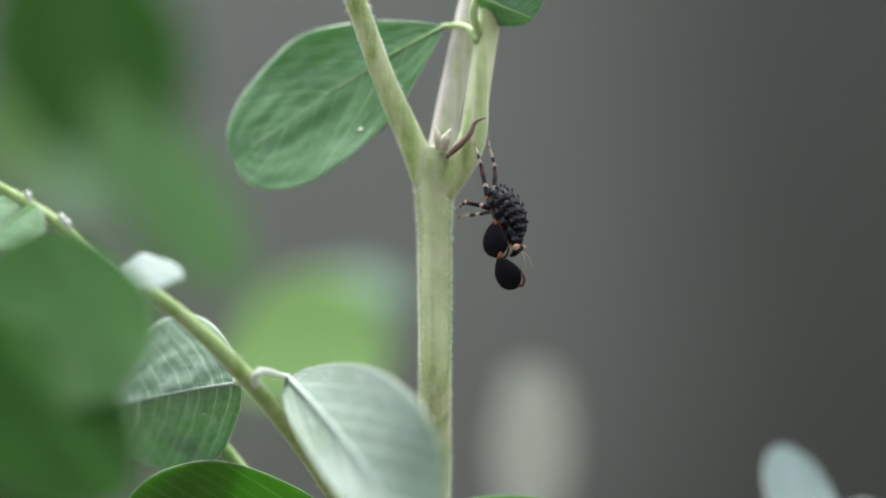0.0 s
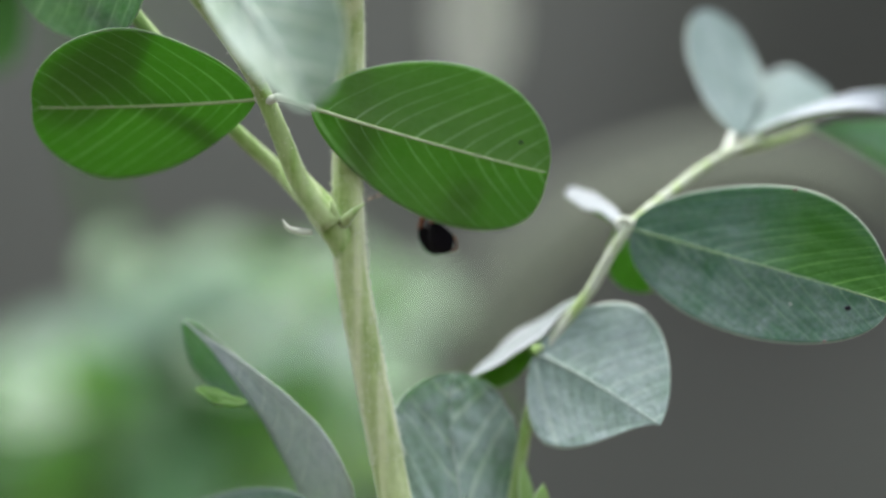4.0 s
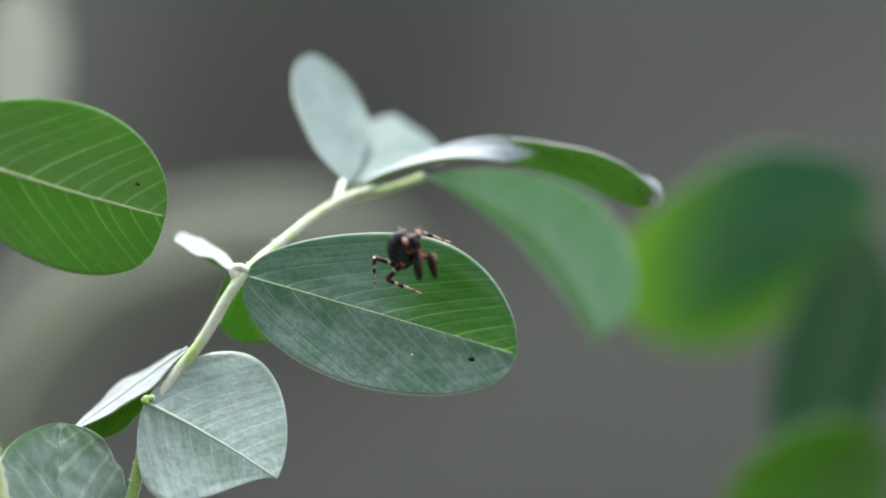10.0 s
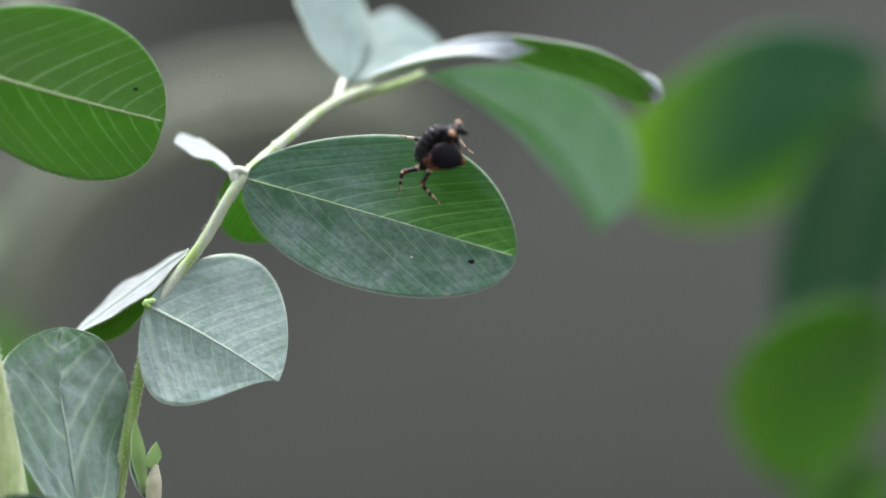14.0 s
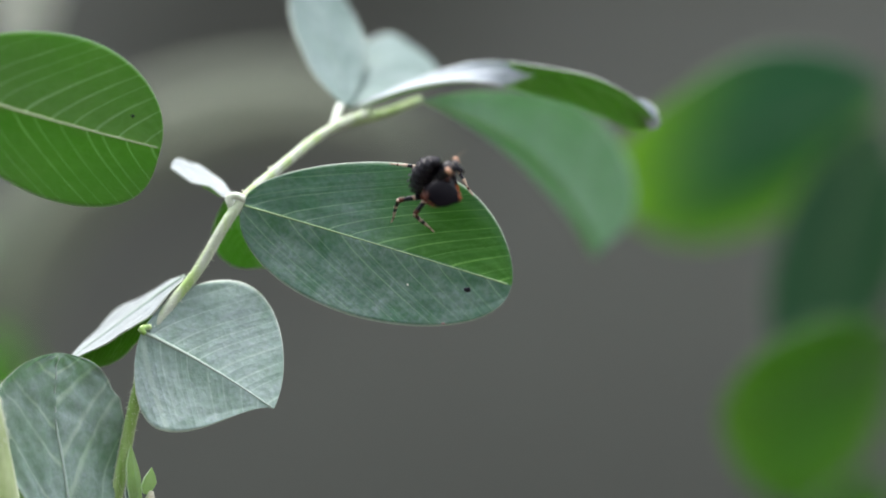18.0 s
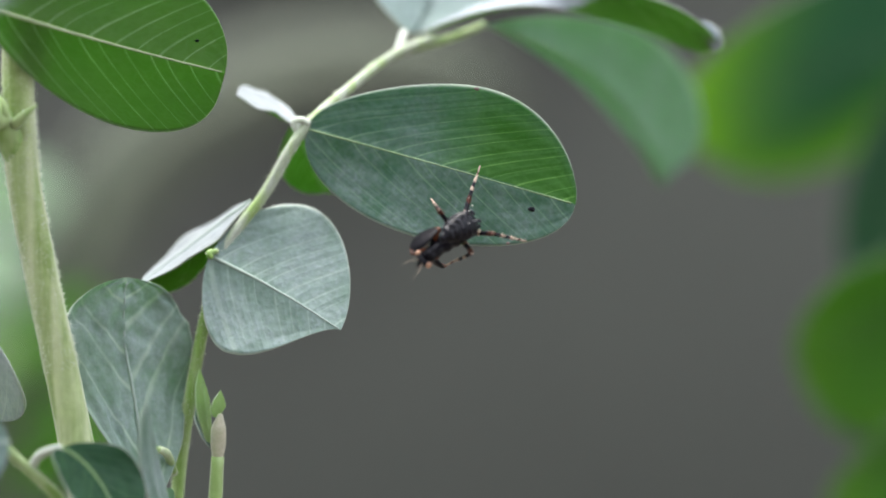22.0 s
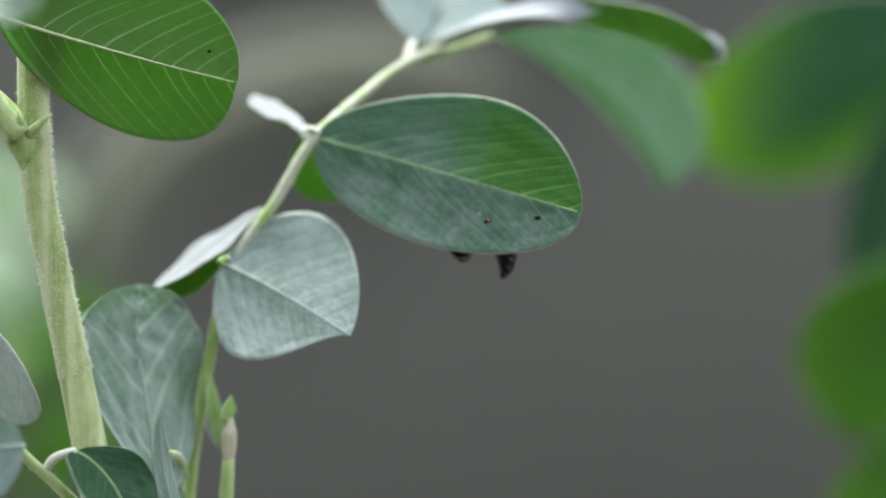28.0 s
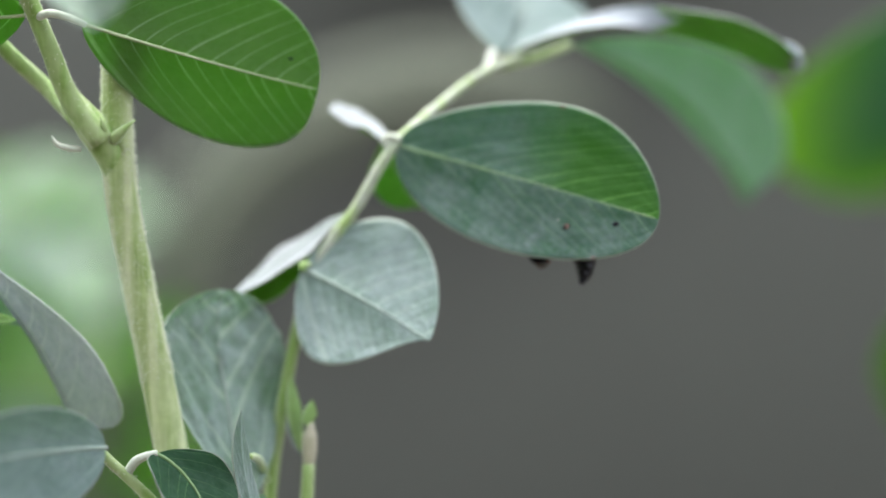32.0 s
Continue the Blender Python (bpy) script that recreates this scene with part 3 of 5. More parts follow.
def main_plant():
    # stem from the soil up to the fork
    pts = [(-73, 2, 0), (-53, 2, 120), (-38, 2, 215), (-47.4, 0, 294.3), (-50.2, 0, 308.7), (-52.1, 0, 320.5), (-52.3, 0, 325.7), (-52.1, 0, 342.1), (-52.05, 0, 365), (-52.1, 0, 374.6), (-52.1, 0, 379.6), (-51.6, -0.5, 382.4), (-51.3, -0.5, 383.7)]
    rad = [3.2, 2.9, 2.5, 1.95, 1.85, 1.9, 1.8, 1.86, 1.92, 1.98, 2.35, 2.2, 1.5]
    bm = bmesh.new()
    line = tube_into(bm, pts, rad, count=90, sides=24, ribs=0.025)
    stem = part("stem", bm, STEM, plant, "thick pale green ribbed stem")
    hairs(line[24:], rad[3:], stem, 9000, 3, 0.5)
    # swollen node with its stipules
    tube("node", [(-52.2, 0, 319.8), (-53.4, -0.5, 323.8), (-55.2, -1, 326.3), (-57.6, -2, 329.6)], [1.3, 2.05, 1.95, 1.3], STALK, plant, count=14, sides=16)
    tube("stipule", [(-52.6, -2, 324.8), (-51.4, -3, 325.9), (-49.9, -3, 327.1)], [0.75, 0.5, 0.08], STALK, plant, count=8, sides=8)
    tube("stipule", [(-53.5, -2, 325), (-53.6, -3, 326.5), (-53.9, -3, 327.6)], [0.6, 0.4, 0.08], STALK, plant, count=8, sides=8)
    tube("stipule", [(-56.3, -2, 323.7), (-57.9, -2.5, 323.9), (-59, -3, 324.4), (-59.5, -3, 325.3)], [0.35, 0.4, 0.3, 0.06], WOOLLY, plant, "dry curled whitish stipule", count=10, sides=8)
    # fork at the top
    bm = bmesh.new()
    l1 = tube_into(bm, [(-52.6, 0, 377.3), (-53.3, -0.5, 380.9), (-54.6, -1, 384.3), (-57, -3, 390.2), (-60.5, -6, 400.5), (-62.8, -8, 407.5)], [1.2, 1.75, 1.6, 1.35, 1.25, 1.2], count=36, sides=16)
    b = part("branch", bm, STEM, plant, "pale green side branch")
    hairs(l1, [1.5, 1.4, 1.3, 1.3, 1.2], b, 900, 4)
    tube("branch", [(-51.7, 1, 381), (-51, 2, 386.7), (-49.5, 3, 394.8), (-48, 4, 402.9), (-46.7, 5, 410.4)], [1.9, 1.6, 1.5, 1.4, 1.3], PINKISH, plant, "pale branch with a pinkish edge", count=24, sides=16)
    tube("branch", [(-51.7, 0, 377.3), (-50, -0.5, 380.4), (-47.8, -1, 383.9), (-46.9, -1, 389.7), (-45.7, 0, 398.4), (-44.2, 0, 408.3)], [1.2, 1.8, 1.7, 1.35, 1.3, 1.25], STEM, plant, "pale green side branch", count=24, sides=16)
    tube("bud", [(-50.7, -3, 383.4), (-50.3, -3.5, 384.5), (-49.7, -3.5, 385.7)], [0.6, 0.6, 0.1], BUD, plant, "small pale bud in the fork", count=8, sides=8)
    tube("bud", [(-51.1, -3, 383.4), (-51.3, -3.5, 384.8), (-51.6, -3.5, 386)], [0.5, 0.45, 0.08], BUD, plant, "small pale bud in the fork", count=8, sides=8)
    tube("stipule", [(-50.3, -3.5, 382.4), (-48.9, -4, 383.5), (-47.4, -4, 385.1), (-46.8, -4, 386.4), (-45.6, -4, 386.9)], [0.25, 0.4, 0.36, 0.24, 0.06], BROWN, plant, "dry brown curved stipule", count=14, sides=8)
    # upper leaf and the one above it
    tube("petiole", [(-46.9, -1, 396.1), (-47.6, -1, 397.3), (-49.4, 1, 398.3), (-51.5, 3, 398.4)], [0.6, 0.5, 0.42, 0.4], STALK, plant, count=10, sides=8)
    leaf(plant, (-51.1, 1, 398.2), (-73.9, 3, 384.5), (-70.7, 5, 396.7), (-63.3, -1, 381.3), mid=(-62.1, 2.5, 392.4), widest=0.66, notch=0.11, top=LEAF_MID, crumple=0.35, ruffle=0.5, seed=1, label="oval grey-green leaflet with a notched tip")
    tube("petiole", [(-46.6, -1, 396.9), (-47.3, -2, 399.5), (-46.8, -2, 401.4)], [0.55, 0.45, 0.4], STALK, plant, count=8, sides=8)
    leaf(plant, (-46.8, -2, 401.4), (-40.3, -4, 398.4), (-38.8, -6, 404), (-44.8, 0, 398.3), seed=2)
    # compound leaf: its long stalk, from the node up past the stem
    pts = [(-53.9, -2, 324.6), (-57.5, -3, 329.8), (-59.5, -5, 335.6), (-61.1, -6, 339.8), (-62.6, -12.0, 344.3), (-69.9, -19.0, 355.4), (-74.7, -22.0, 360.8), (-80.4, -24.0, 365.6), (-85.6, -24.0, 368.8), (-91.4, -24.0, 373.7), (-97.2, -24.0, 377.3), (-103.1, -24.0, 380.4)]
    rad = [1.5, 1.25, 1.1, 1.05, 1.0, 1.05, 0.95, 0.85, 0.75, 0.7, 0.6, 0.5]
    bm = bmesh.new()
    l2 = tube_into(bm, pts, rad, count=70, sides=14)
    r = part("rachis", bm, STALK, plant, "pale green leaf stalk")
    hairs(l2, rad, r, 500, 5, 0.4)
    tube("branch", [(-56.3, 0, 326.7), (-60.8, 3, 330.6), (-65.1, 1, 334.9), (-71.3, -1, 342.2), (-77.7, 0, 349.6), (-84.3, 4, 356.9)], [1.3, 1.0, 0.95, 0.95, 0.95, 0.8], STALK, plant, count=24, sides=12)
    leaf(plant, (-61.9, -6, 339.1), (-88.2, -4, 338.4), (-79.1, 2, 330.1), (-76.7, -11, 347.2), mid=(-74.7, -4, 338.5), widest=0.58, notch=0.015, top=LEAF_UNDER, under=LEAF_TOP, seed=3, label="vivid green leaflet seen from below")
    leaf(plant, (-55.5, -6, 338.1), (-29.5, 4, 330.3), (-38.2, 2, 342.7), (-41, 3, 324.2), mid=(-42.6, 0, 333.9), widest=0.58, notch=0.0, full=0.41, blunt=0.46, other=(0.65, 0.36, 0.27), top=LEAF_UNDER, under=LEAF_TOP, seed=4, label="vivid green leaflet seen from below")
    tube("petiole", [(-60.6, -6, 338.8), (-58.8, -8, 339.3), (-56.8, -8, 338.8), (-55, -7, 338)], [0.5, 0.5, 0.45, 0.4], WOOLLY, plant, count=10, sides=8)
    tube("petiole", [(-61.1, -6, 339.5), (-62, -6, 339.1)], [0.5, 0.4], WOOLLY, plant, count=4, sides=8)
    leaf(plant, (-67.3, -12.0, 356.7), (-48.4, -44.0, 338.3), (-48.8, -38.0, 353.2), (-59.1, -38.0, 345.3), mid=(-56.6, -35.0, 348.3), widest=0.5, notch=0.0, top=LEAF_MILKY, rib=0.4, seed=5, label="pale waxy leaflet hanging before the stem")
    tube("petiole", [(-69.9, -19.0, 355.2), (-69.4, -21, 356.5), (-67.3, -12.0, 356.7)], [0.6, 0.5, 0.4], WOOLLY, plant, count=8, sides=8)
    tube("petiole", [(-70.3, -19.0, 355.5), (-73.2, -12, 356.4), (-73.5, -8, 356.2)], [0.6, 0.5, 0.4], STALK, plant, count=8, sides=8)
    leaf(plant, (-73.5, -8, 356.2), (-92, 2, 353.5), (-80.8, -1, 346), (-83, 1, 364.6), mid=(-81.8, -4, 355.3), widest=0.55, notch=0.02, full=0.55, top=LEAF_VEINY, crumple=0.35, seed=6, label="deeply veined grey-green leaflet")
    leaf(plant, (-84.0, -31.0, 366.9), (-75.4, -33.0, 367.1), (-80.7, -27.0, 369.5), (-78.2, -39.0, 365.6), widest=0.5, top=LEAF_PALE, seed=7, label="small pale leaflet seen on edge")
    leaf(plant, (-93.7, -25.0, 375.7), (-99.0, -27.0, 371.2), (-92.2, -31.0, 371.4), (-100.5, -19.0, 376.3), top=LEAF_MID, seed=8)
    for s in ((-94.9, -24.0, 376.6), (-91.0, -24.0, 374.0), (-90.3, -24.0, 373.4)):
        s = V(s)
        tube("stipule", [s, s + V((0.1, -0.3, 0.5)), s + V((0.5, -0.3, -0.6)), s + V((1.4, -0.2, -2.6))], [0.35, 0.4, 0.3, 0.05], WOOLLY, plant, "small whitish stipule", count=8, sides=8)


main_plant()

# ---- leaf spray at the foot of the stem ----
low = thing("leaf_spray", (-48, -6, 0), "low spray of grey-green leaflets beside the thick stem", "plant")


def low_spray():
    pts = [(-48, -6, 0), (-40, -8, 150), (-37.0, -19.0, 242.5), (-42.5, -19.0, 280.8), (-48.0, -20.0, 287.1), (-51.5, -21.0, 290.6), (-53.3, -23.0, 293.0), (-51.2, -24.0, 291.8)]
    bm = bmesh.new()
    line = tube_into(bm, pts, [1.2, 1.1, 0.9, 0.75, 0.62, 0.6, 0.5, 0.35], count=50, sides=10)
    r = part("rachis", bm, STALK, low, "light green leaf stalk")
    hairs(line, [1.2, 0.9, 0.6, 0.5], r, 250, 6, 0.35)
    # dark leaflet with its woolly hooked petiole
    tube("petiole", [(-49.1, -20.0, 288.5), (-48.0, -20.5, 290.0), (-46.7, -21.0, 290.6), (-45.6, -21.0, 290.9)], [0.5, 0.55, 0.5, 0.4], WOOLLY, low, count=10, sides=8)
    leaf(low, (-45.7, -21.0, 290.8), (-38.4, -25.0, 280.3), (-37.8, -19.0, 288.7), (-44.6, -25.0, 286.9), mid=(-41.5, -21.0, 286.8), widest=0.5, notch=0.0, label="dark green leaflet", top=LEAF_SHADE, seed=11)
    # folded leaflet seen on edge
    leaf(low, (-34.6, -16.0, 281.0), (-36.3, -21.0, 295.7), (-37.1, -20.0, 287.5), (-35.3, -15.0, 286.5), mid=(-36.3, -19.0, 288.5), widest=0.36, notch=0.0, full=0.5, blunt=0.9, ruffle=0.05, crumple=0.05, top=LEAF_PALE, under=LEAF_HAZE, rib=0, label="narrow folded leaflet seen on edge", seed=12)
    leaf(low, (-38.0, -12.0, 274.7), (-35.2, -11.0, 285.1), (-38.6, -14.0, 281.1), (-34.8, -9.0, 280.0), widest=0.5, notch=0.0, top=LEAF_HAZE, under=LEAF_HAZE, rib=0.15, label="grey-green leaflet behind the folded one", seed=18)
    tube("petiole", [(-35.1, -3.0, 285.7), (-35.4, -5.0, 287.6), (-35.7, -10.0, 289.1), (-35.9, -16.0, 289.9)], [0.5, 0.5, 0.45, 0.35], STALK, low, count=10, sides=8)
    # long leaflet folded along its midrib
    leaf(low, (-56.7, -5.0, 292.0), (-70.9, -8.0, 314.3), (-59.3, -7.0, 298.0), (-51.6, -10.0, 297.7), mid=(-61.7, -9.0, 304.0), widest=0.24, notch=0.0, full=0.5, blunt=1.0, other=(0.24, 0.45, 1.25), top=LEAF_WHITE, under=LEAF_UNDER, label="leaflet folded along its midrib", crumple=0.2, rib=0.12, seed=13)
    leaf(low, (-61.6, -7, 303.9), (-71.1, -5, 313.9), (-69.4, -2, 306.9), (-64.5, -6, 309.1), mid=(-67.4, -4, 308.8), widest=0.55, notch=0.0, rib=0, label="inner face of the folded leaflet", seed=16)
    leaf(low, (-68.6, -11.0, 306.3), (-62.5, -11.5, 304.9), (-66.1, -10.5, 306.2), (-65.4, -12.0, 304.6), notch=0.0, rib=0, top=LEAF_UNDER, fine=0.5, label="turned-up green edge of the folded leaflet", seed=17)
    tube("petiole", [(-56.2, -6, 290.4), (-56.3, -5, 291.6), (-56.7, -5.0, 292.0)], [0.55, 0.6, 0.5], WOOLLY, low, count=8, sides=8)
    # broad dark leaflet at the bottom
    leaf(low, (-50.7, -27.0, 292.2), (-66.5, -55.0, 292.0), (-57.6, -41.0, 297.9), (-57.0, -45.0, 286.1), mid=(-58.6, -42.0, 292.9), widest=0.5, notch=0.0, label="broad grey-green leaflet", top=LEAF_GREY, seed=14)
    leaf(low, (-37.5, -25.0, 276.5), (-15.5, -35.0, 279.6), (-25.1, -27.0, 280.4), (-24.6, -37.0, 277.0), widest=0.5, notch=0.0, label="broad grey-green leaflet", seed=15)


low_spray()

# ---- the side shoot with the leaf that the insect visits ----
shoot = thing("leaf_shoot", (-38, 6, 0), "slender shoot with oval waxy grey-green leaflets", "plant")


def side_shoot():
    pts = [(-38, 6, 0), (-39, 4, 150), (-37.5, 1, 235), (-35.2, -1.0, 279.7), (-34.6, -1.0, 285.9), (-32.9, -1.0, 296.3), (-31, -1, 305), (-29.1, 0, 310.9), (-24.9, 1, 316.6), (-20.7, 2, 323.5), (-15.7, 7.0, 328.1), (-9.2, 14.0, 332.6), (-5.7, 16.0, 333.9)]
    rad = [1.3, 1.2, 1.0, 0.78, 0.74, 0.7, 0.64, 0.6, 0.6, 0.62, 0.58, 0.52, 0.42]
    bm = bmesh.new()
    line = tube_into(bm, pts[6:], rad[6:], count=50, sides=14)
    r = part("rachis", bm, DOWNY, shoot, "pale downy shoot stalk")
    hairs(line, rad[6:], r, 600, 7, 0.4)
    bm = bmesh.new()
    line = tube_into(bm, pts[:8], [1.02 * q for q in rad[:7]] + [0.45], count=60, sides=14)
    r = part("lower_stalk", bm, STALK, shoot, "yellow-green hairy lower stalk")
    hairs(line[36:], rad[4:8], r, 500, 8, 0.35)
    leaf(shoot, (-20.1, 2, 323.9), (9.8, -8, 315.8), (0.7, -2.5, 328.3), (-8.1, -3.5, 312.1), mid=(-5.1, -2.5, 319.9), widest=0.6, notch=0.0, full=0.38, blunt=0.6, other=(0.47, 0.47, 0.43), top=LEAF_HALF_GREEN, label="large oval grey-green leaflet, vivid green on one half", rib=0.11, crumple=0.16, seed=21)
    tube("petiole", [(-21.1, 2, 323.5), (-21.5, 2, 324.7), (-20.6, 2, 324.9), (-19.8, 2, 324.4)], [0.42, 0.46, 0.42, 0.36], WOOLLY, shoot, count=8, sides=10)
    leaf(shoot, (-31, -1, 309.9), (-16.2, -6, 301.9), (-19, 1, 314.9), (-29.2, -5, 299.5), mid=(-23.5, -3, 306.2), widest=0.47, notch=0.0, full=0.52, blunt=0.55, other=(0.40, 0.9, 1.45), top=LEAF_PALE, label="pale waxy rounded leaflet", crumple=0.14, seed=22)
    tube("petiole", [(-30.1, -1, 310.4), (-31, -2, 310.2), (-30.6, -2, 309.7)], [0.35, 0.38, 0.3], STALK, shoot, count=6, sides=8)
    # leaflet on edge across the stalk
    leaf(shoot, (-26.6, 3, 315.7), (-39.1, 2, 306.5), (-33.6, 9, 311.6), (-32, -1, 310.6), mid=(-32.9, 4, 311), widest=0.5, notch=0.0, top=LEAF_LILAC, label="pale leaflet seen on edge across the stalk", seed=23)
    leaf(shoot, (-30, 1, 312.1), (-38.5, 4, 306.4), (-34.8, 4, 308.9), (-33.5, 2, 306.6), widest=0.5, notch=0.0, top=LEAF_UNDER, rib=0, label="bright green leaflet tucked under the stalk", seed=34)
    # hanging deeply veined leaflet behind the stalk
    leaf(shoot, (-36.9, -7.0, 283.4), (-40.0, -3.0, 307.2), (-46.5, -8.0, 300.1), (-33.3, 0.0, 299.2), mid=(-40.1, -4.0, 299.1), widest=0.56, notch=0.02, full=0.55, blunt=0.42, top=LEAF_CRINKLED, ruffle=0.9, label="hanging deeply veined pale leaflet", crumple=0.8, seed=24)
    # small white-edged leaflet and a green one behind the stalk
    leaf(shoot, (-20.9, 4, 324.2), (-28.3, 8, 327.6), (-25.6, 12, 328), (-24.3, 5, 325.6), widest=0.6, notch=0.0, top=LEAF_LILAC, rib=0, label="small whitish leaflet seen on edge", seed=25)
    leaf(shoot, (-22.3, 7, 324.0), (-18.6, 11, 316.2), (-16.2, 12, 318.6), (-23.4, 10, 318.4), widest=0.66, notch=0.0, full=0.6, blunt=0.3, ruffle=0.05, crumple=0.05, rib=0, top=LEAF_UNDER, under=LEAF_TOP, label="green leaflet behind the stalk", seed=26)
    # end of the shoot: grey folded leaflet, curled leaflet, hanging leaflet
    tube("petiole", [(-10.2, 15.0, 331.7), (-9.8, 16.0, 333.1), (-9.4, 18.0, 334.5)], [0.45, 0.5, 0.4], WOOLLY, shoot, count=8, sides=8)
    leaf(shoot, (-8.8, 19.0, 334.5), (-13.4, 33.0, 349.7), (-15.0, 25.0, 343.2), (-7.0, 31.0, 343.1), mid=(-10.5, 27.0, 341.9), widest=0.62, notch=0.0, top=LEAF_GREY, label="pale grey upright leaflet", rib=0, seed=28)
    leaf(shoot, (-8.8, 21.0, 334.6), (2.5, 35.0, 337.8), (-4.8, 39.0, 342.3), (-2.4, 25.0, 336.5), mid=(-3.4, 31.0, 339.2), widest=0.5, notch=0.0, top=LEAF_GREY, label="pale grey spreading leaflet", rib=0, seed=35)
    leaf(shoot, (-7.1, 16.0, 334.3), (26.8, 18.0, 332.8), (11.4, 21.0, 339.0), (11.3, 15.0, 338.1), mid=(11.7, 18.0, 338.6), widest=0.55, notch=0.0, top=LEAF_WHITE, under=LEAF_UNDER, left_tip=(0.5, -9.0, 2.4), right_tip=(-2.0, 8.0, -4.6), label="curled leaflet, pale above and green below", rib=0, seed=29)
    tube("petiole", [(-8.5, 15.0, 332.7), (-4.1, 18.0, 333.7), (-0.1, 21.0, 335.2)], [0.6, 0.5, 0.45], STALK, shoot, count=8, sides=8)
    leaf(shoot, (-0.2, 15, 335.2), (22.7, 54.0, 315.3), (24.0, 52.0, 330.6), (16.3, 44.0, 322.6), mid=(13.5, 38.0, 328.1), widest=0.62, notch=0.0, label="hanging grey-green leaflet", full=0.5, blunt=0.22, other=(0.66, 0.5, 0.2), top=LEAF_HAZE, under=LEAF_HAZE, rib=0.12, seed=30)
    leaf(shoot, (25.1, 18.0, 335.5), (26.8, 18.0, 332.0), (25.6, 20.0, 333.4), (27.3, 16.0, 333.9), widest=0.5, notch=0.0, rib=0, fine=0.5, ruffle=0.05, top=LEAF_WHITE, under=LEAF_WHITE, label="white turned-down tip of the curled leaflet", seed=36)
    # young leaves and the bud on the lower stalk
    tube("pedicel", [(-40.6, 3, 240), (-34.5, 0, 262), (-30.7, -4.0, 277.7), (-30.4, -4.0, 283.0), (-30.1, -4.0, 287.7)], [0.85, 0.85, 0.82, 0.8, 0.7], STALK, shoot, "hairy green bud stalk", count=18, sides=10)
    tube("flower_bud", [(-30.1, -4.0, 287.5), (-30.0, -4.0, 289.0), (-29.9, -4.3, 290.9), (-29.7, -4.5, 292.5)], [0.6, 0.88, 0.84, 0.25], BUD, shoot, "closed pale flower bud", count=14, sides=12, ribs=0.05)
    leaf(shoot, (-31.0, -3.5, 288.7), (-32.1, -3.0, 297.5), (-32.4, -4.0, 293.5), (-31.1, -2.0, 293.1), notch=0.0, widest=0.4, blunt=1.0, ruffle=0.05, top=LEAF_YOUNG, under=LEAF_YOUNG, rib=0, fine=0.5, label="small young yellow-green leaf", seed=31)
    leaf(shoot, (-30.5, -4.0, 292.1), (-29.7, -4.0, 295.1), (-30.6, -5.0, 293.6), (-29.4, -3.0, 293.1), notch=0.0, widest=0.4, blunt=1.0, ruffle=0.05, top=LEAF_YOUNG, under=LEAF_YOUNG, rib=0, fine=0.5, label="small young yellow-green leaf", seed=32)
    leaf(shoot, (-30.8, -3.5, 288.5), (-32.6, -3.0, 293.0), (-32.3, -4.0, 290.8), (-31.5, -2.0, 291.1), notch=0.0, widest=0.4, blunt=1.0, ruffle=0.05, top=LEAF_GREY, under=LEAF_GREY, rib=0, fine=0.5, label="small grey bract", seed=37)


side_shoot()


def specks():
    """Tiny droppings and grains that lie on the leaflets."""
    for seed, u, v, size, material, label in ((21, 0.853, -0.32, 0.34, BLACK, "tiny dark dropping on a leaflet"), (21, 0.644, -0.415, 0.13, HAIR, "tiny white grain on a leaflet"),
                                              (21, 0.55, 0.97, 0.26, BROWN, "tiny brown dry spot on a leaf edge"), (21, 0.80, -0.96, 0.2, BROWN, "tiny brown dry spot on a leaf edge"), (4, 0.86, 0.38, 0.24, BLACK, "tiny dark dropping on a leaflet"), (6, 0.35, 0.35, 0.2, HAIR, "tiny white grain on a leaflet"), (1, 0.52, 0.72, 0.3, HAIR, "tiny white grain on a leaflet")):
        surface, face = SURFACES[seed]
        c = surface(u, v) if seed == 21 else leaned(surface(u, v))
        bm = bmesh.new()
        bmesh.ops.create_icosphere(bm, subdivisions=2, radius=size * MM)
        for vert in bm.verts:
            vert.co *= 1 + 0.5 * noise.noise(vert.co * 4000 + V((seed, u * 10, 0)))
        bmesh.ops.transform(bm, matrix=Matrix.Translation(c * MM) @ face.to_track_quat("Z", "Y").to_matrix().to_4x4() @ Matrix.Diagonal((1.2, 0.8, 0.35, 1)), verts=bm.verts)
        tagged(link("speck", bm, material), label, "speck", "specks on the leaflets")


specks()


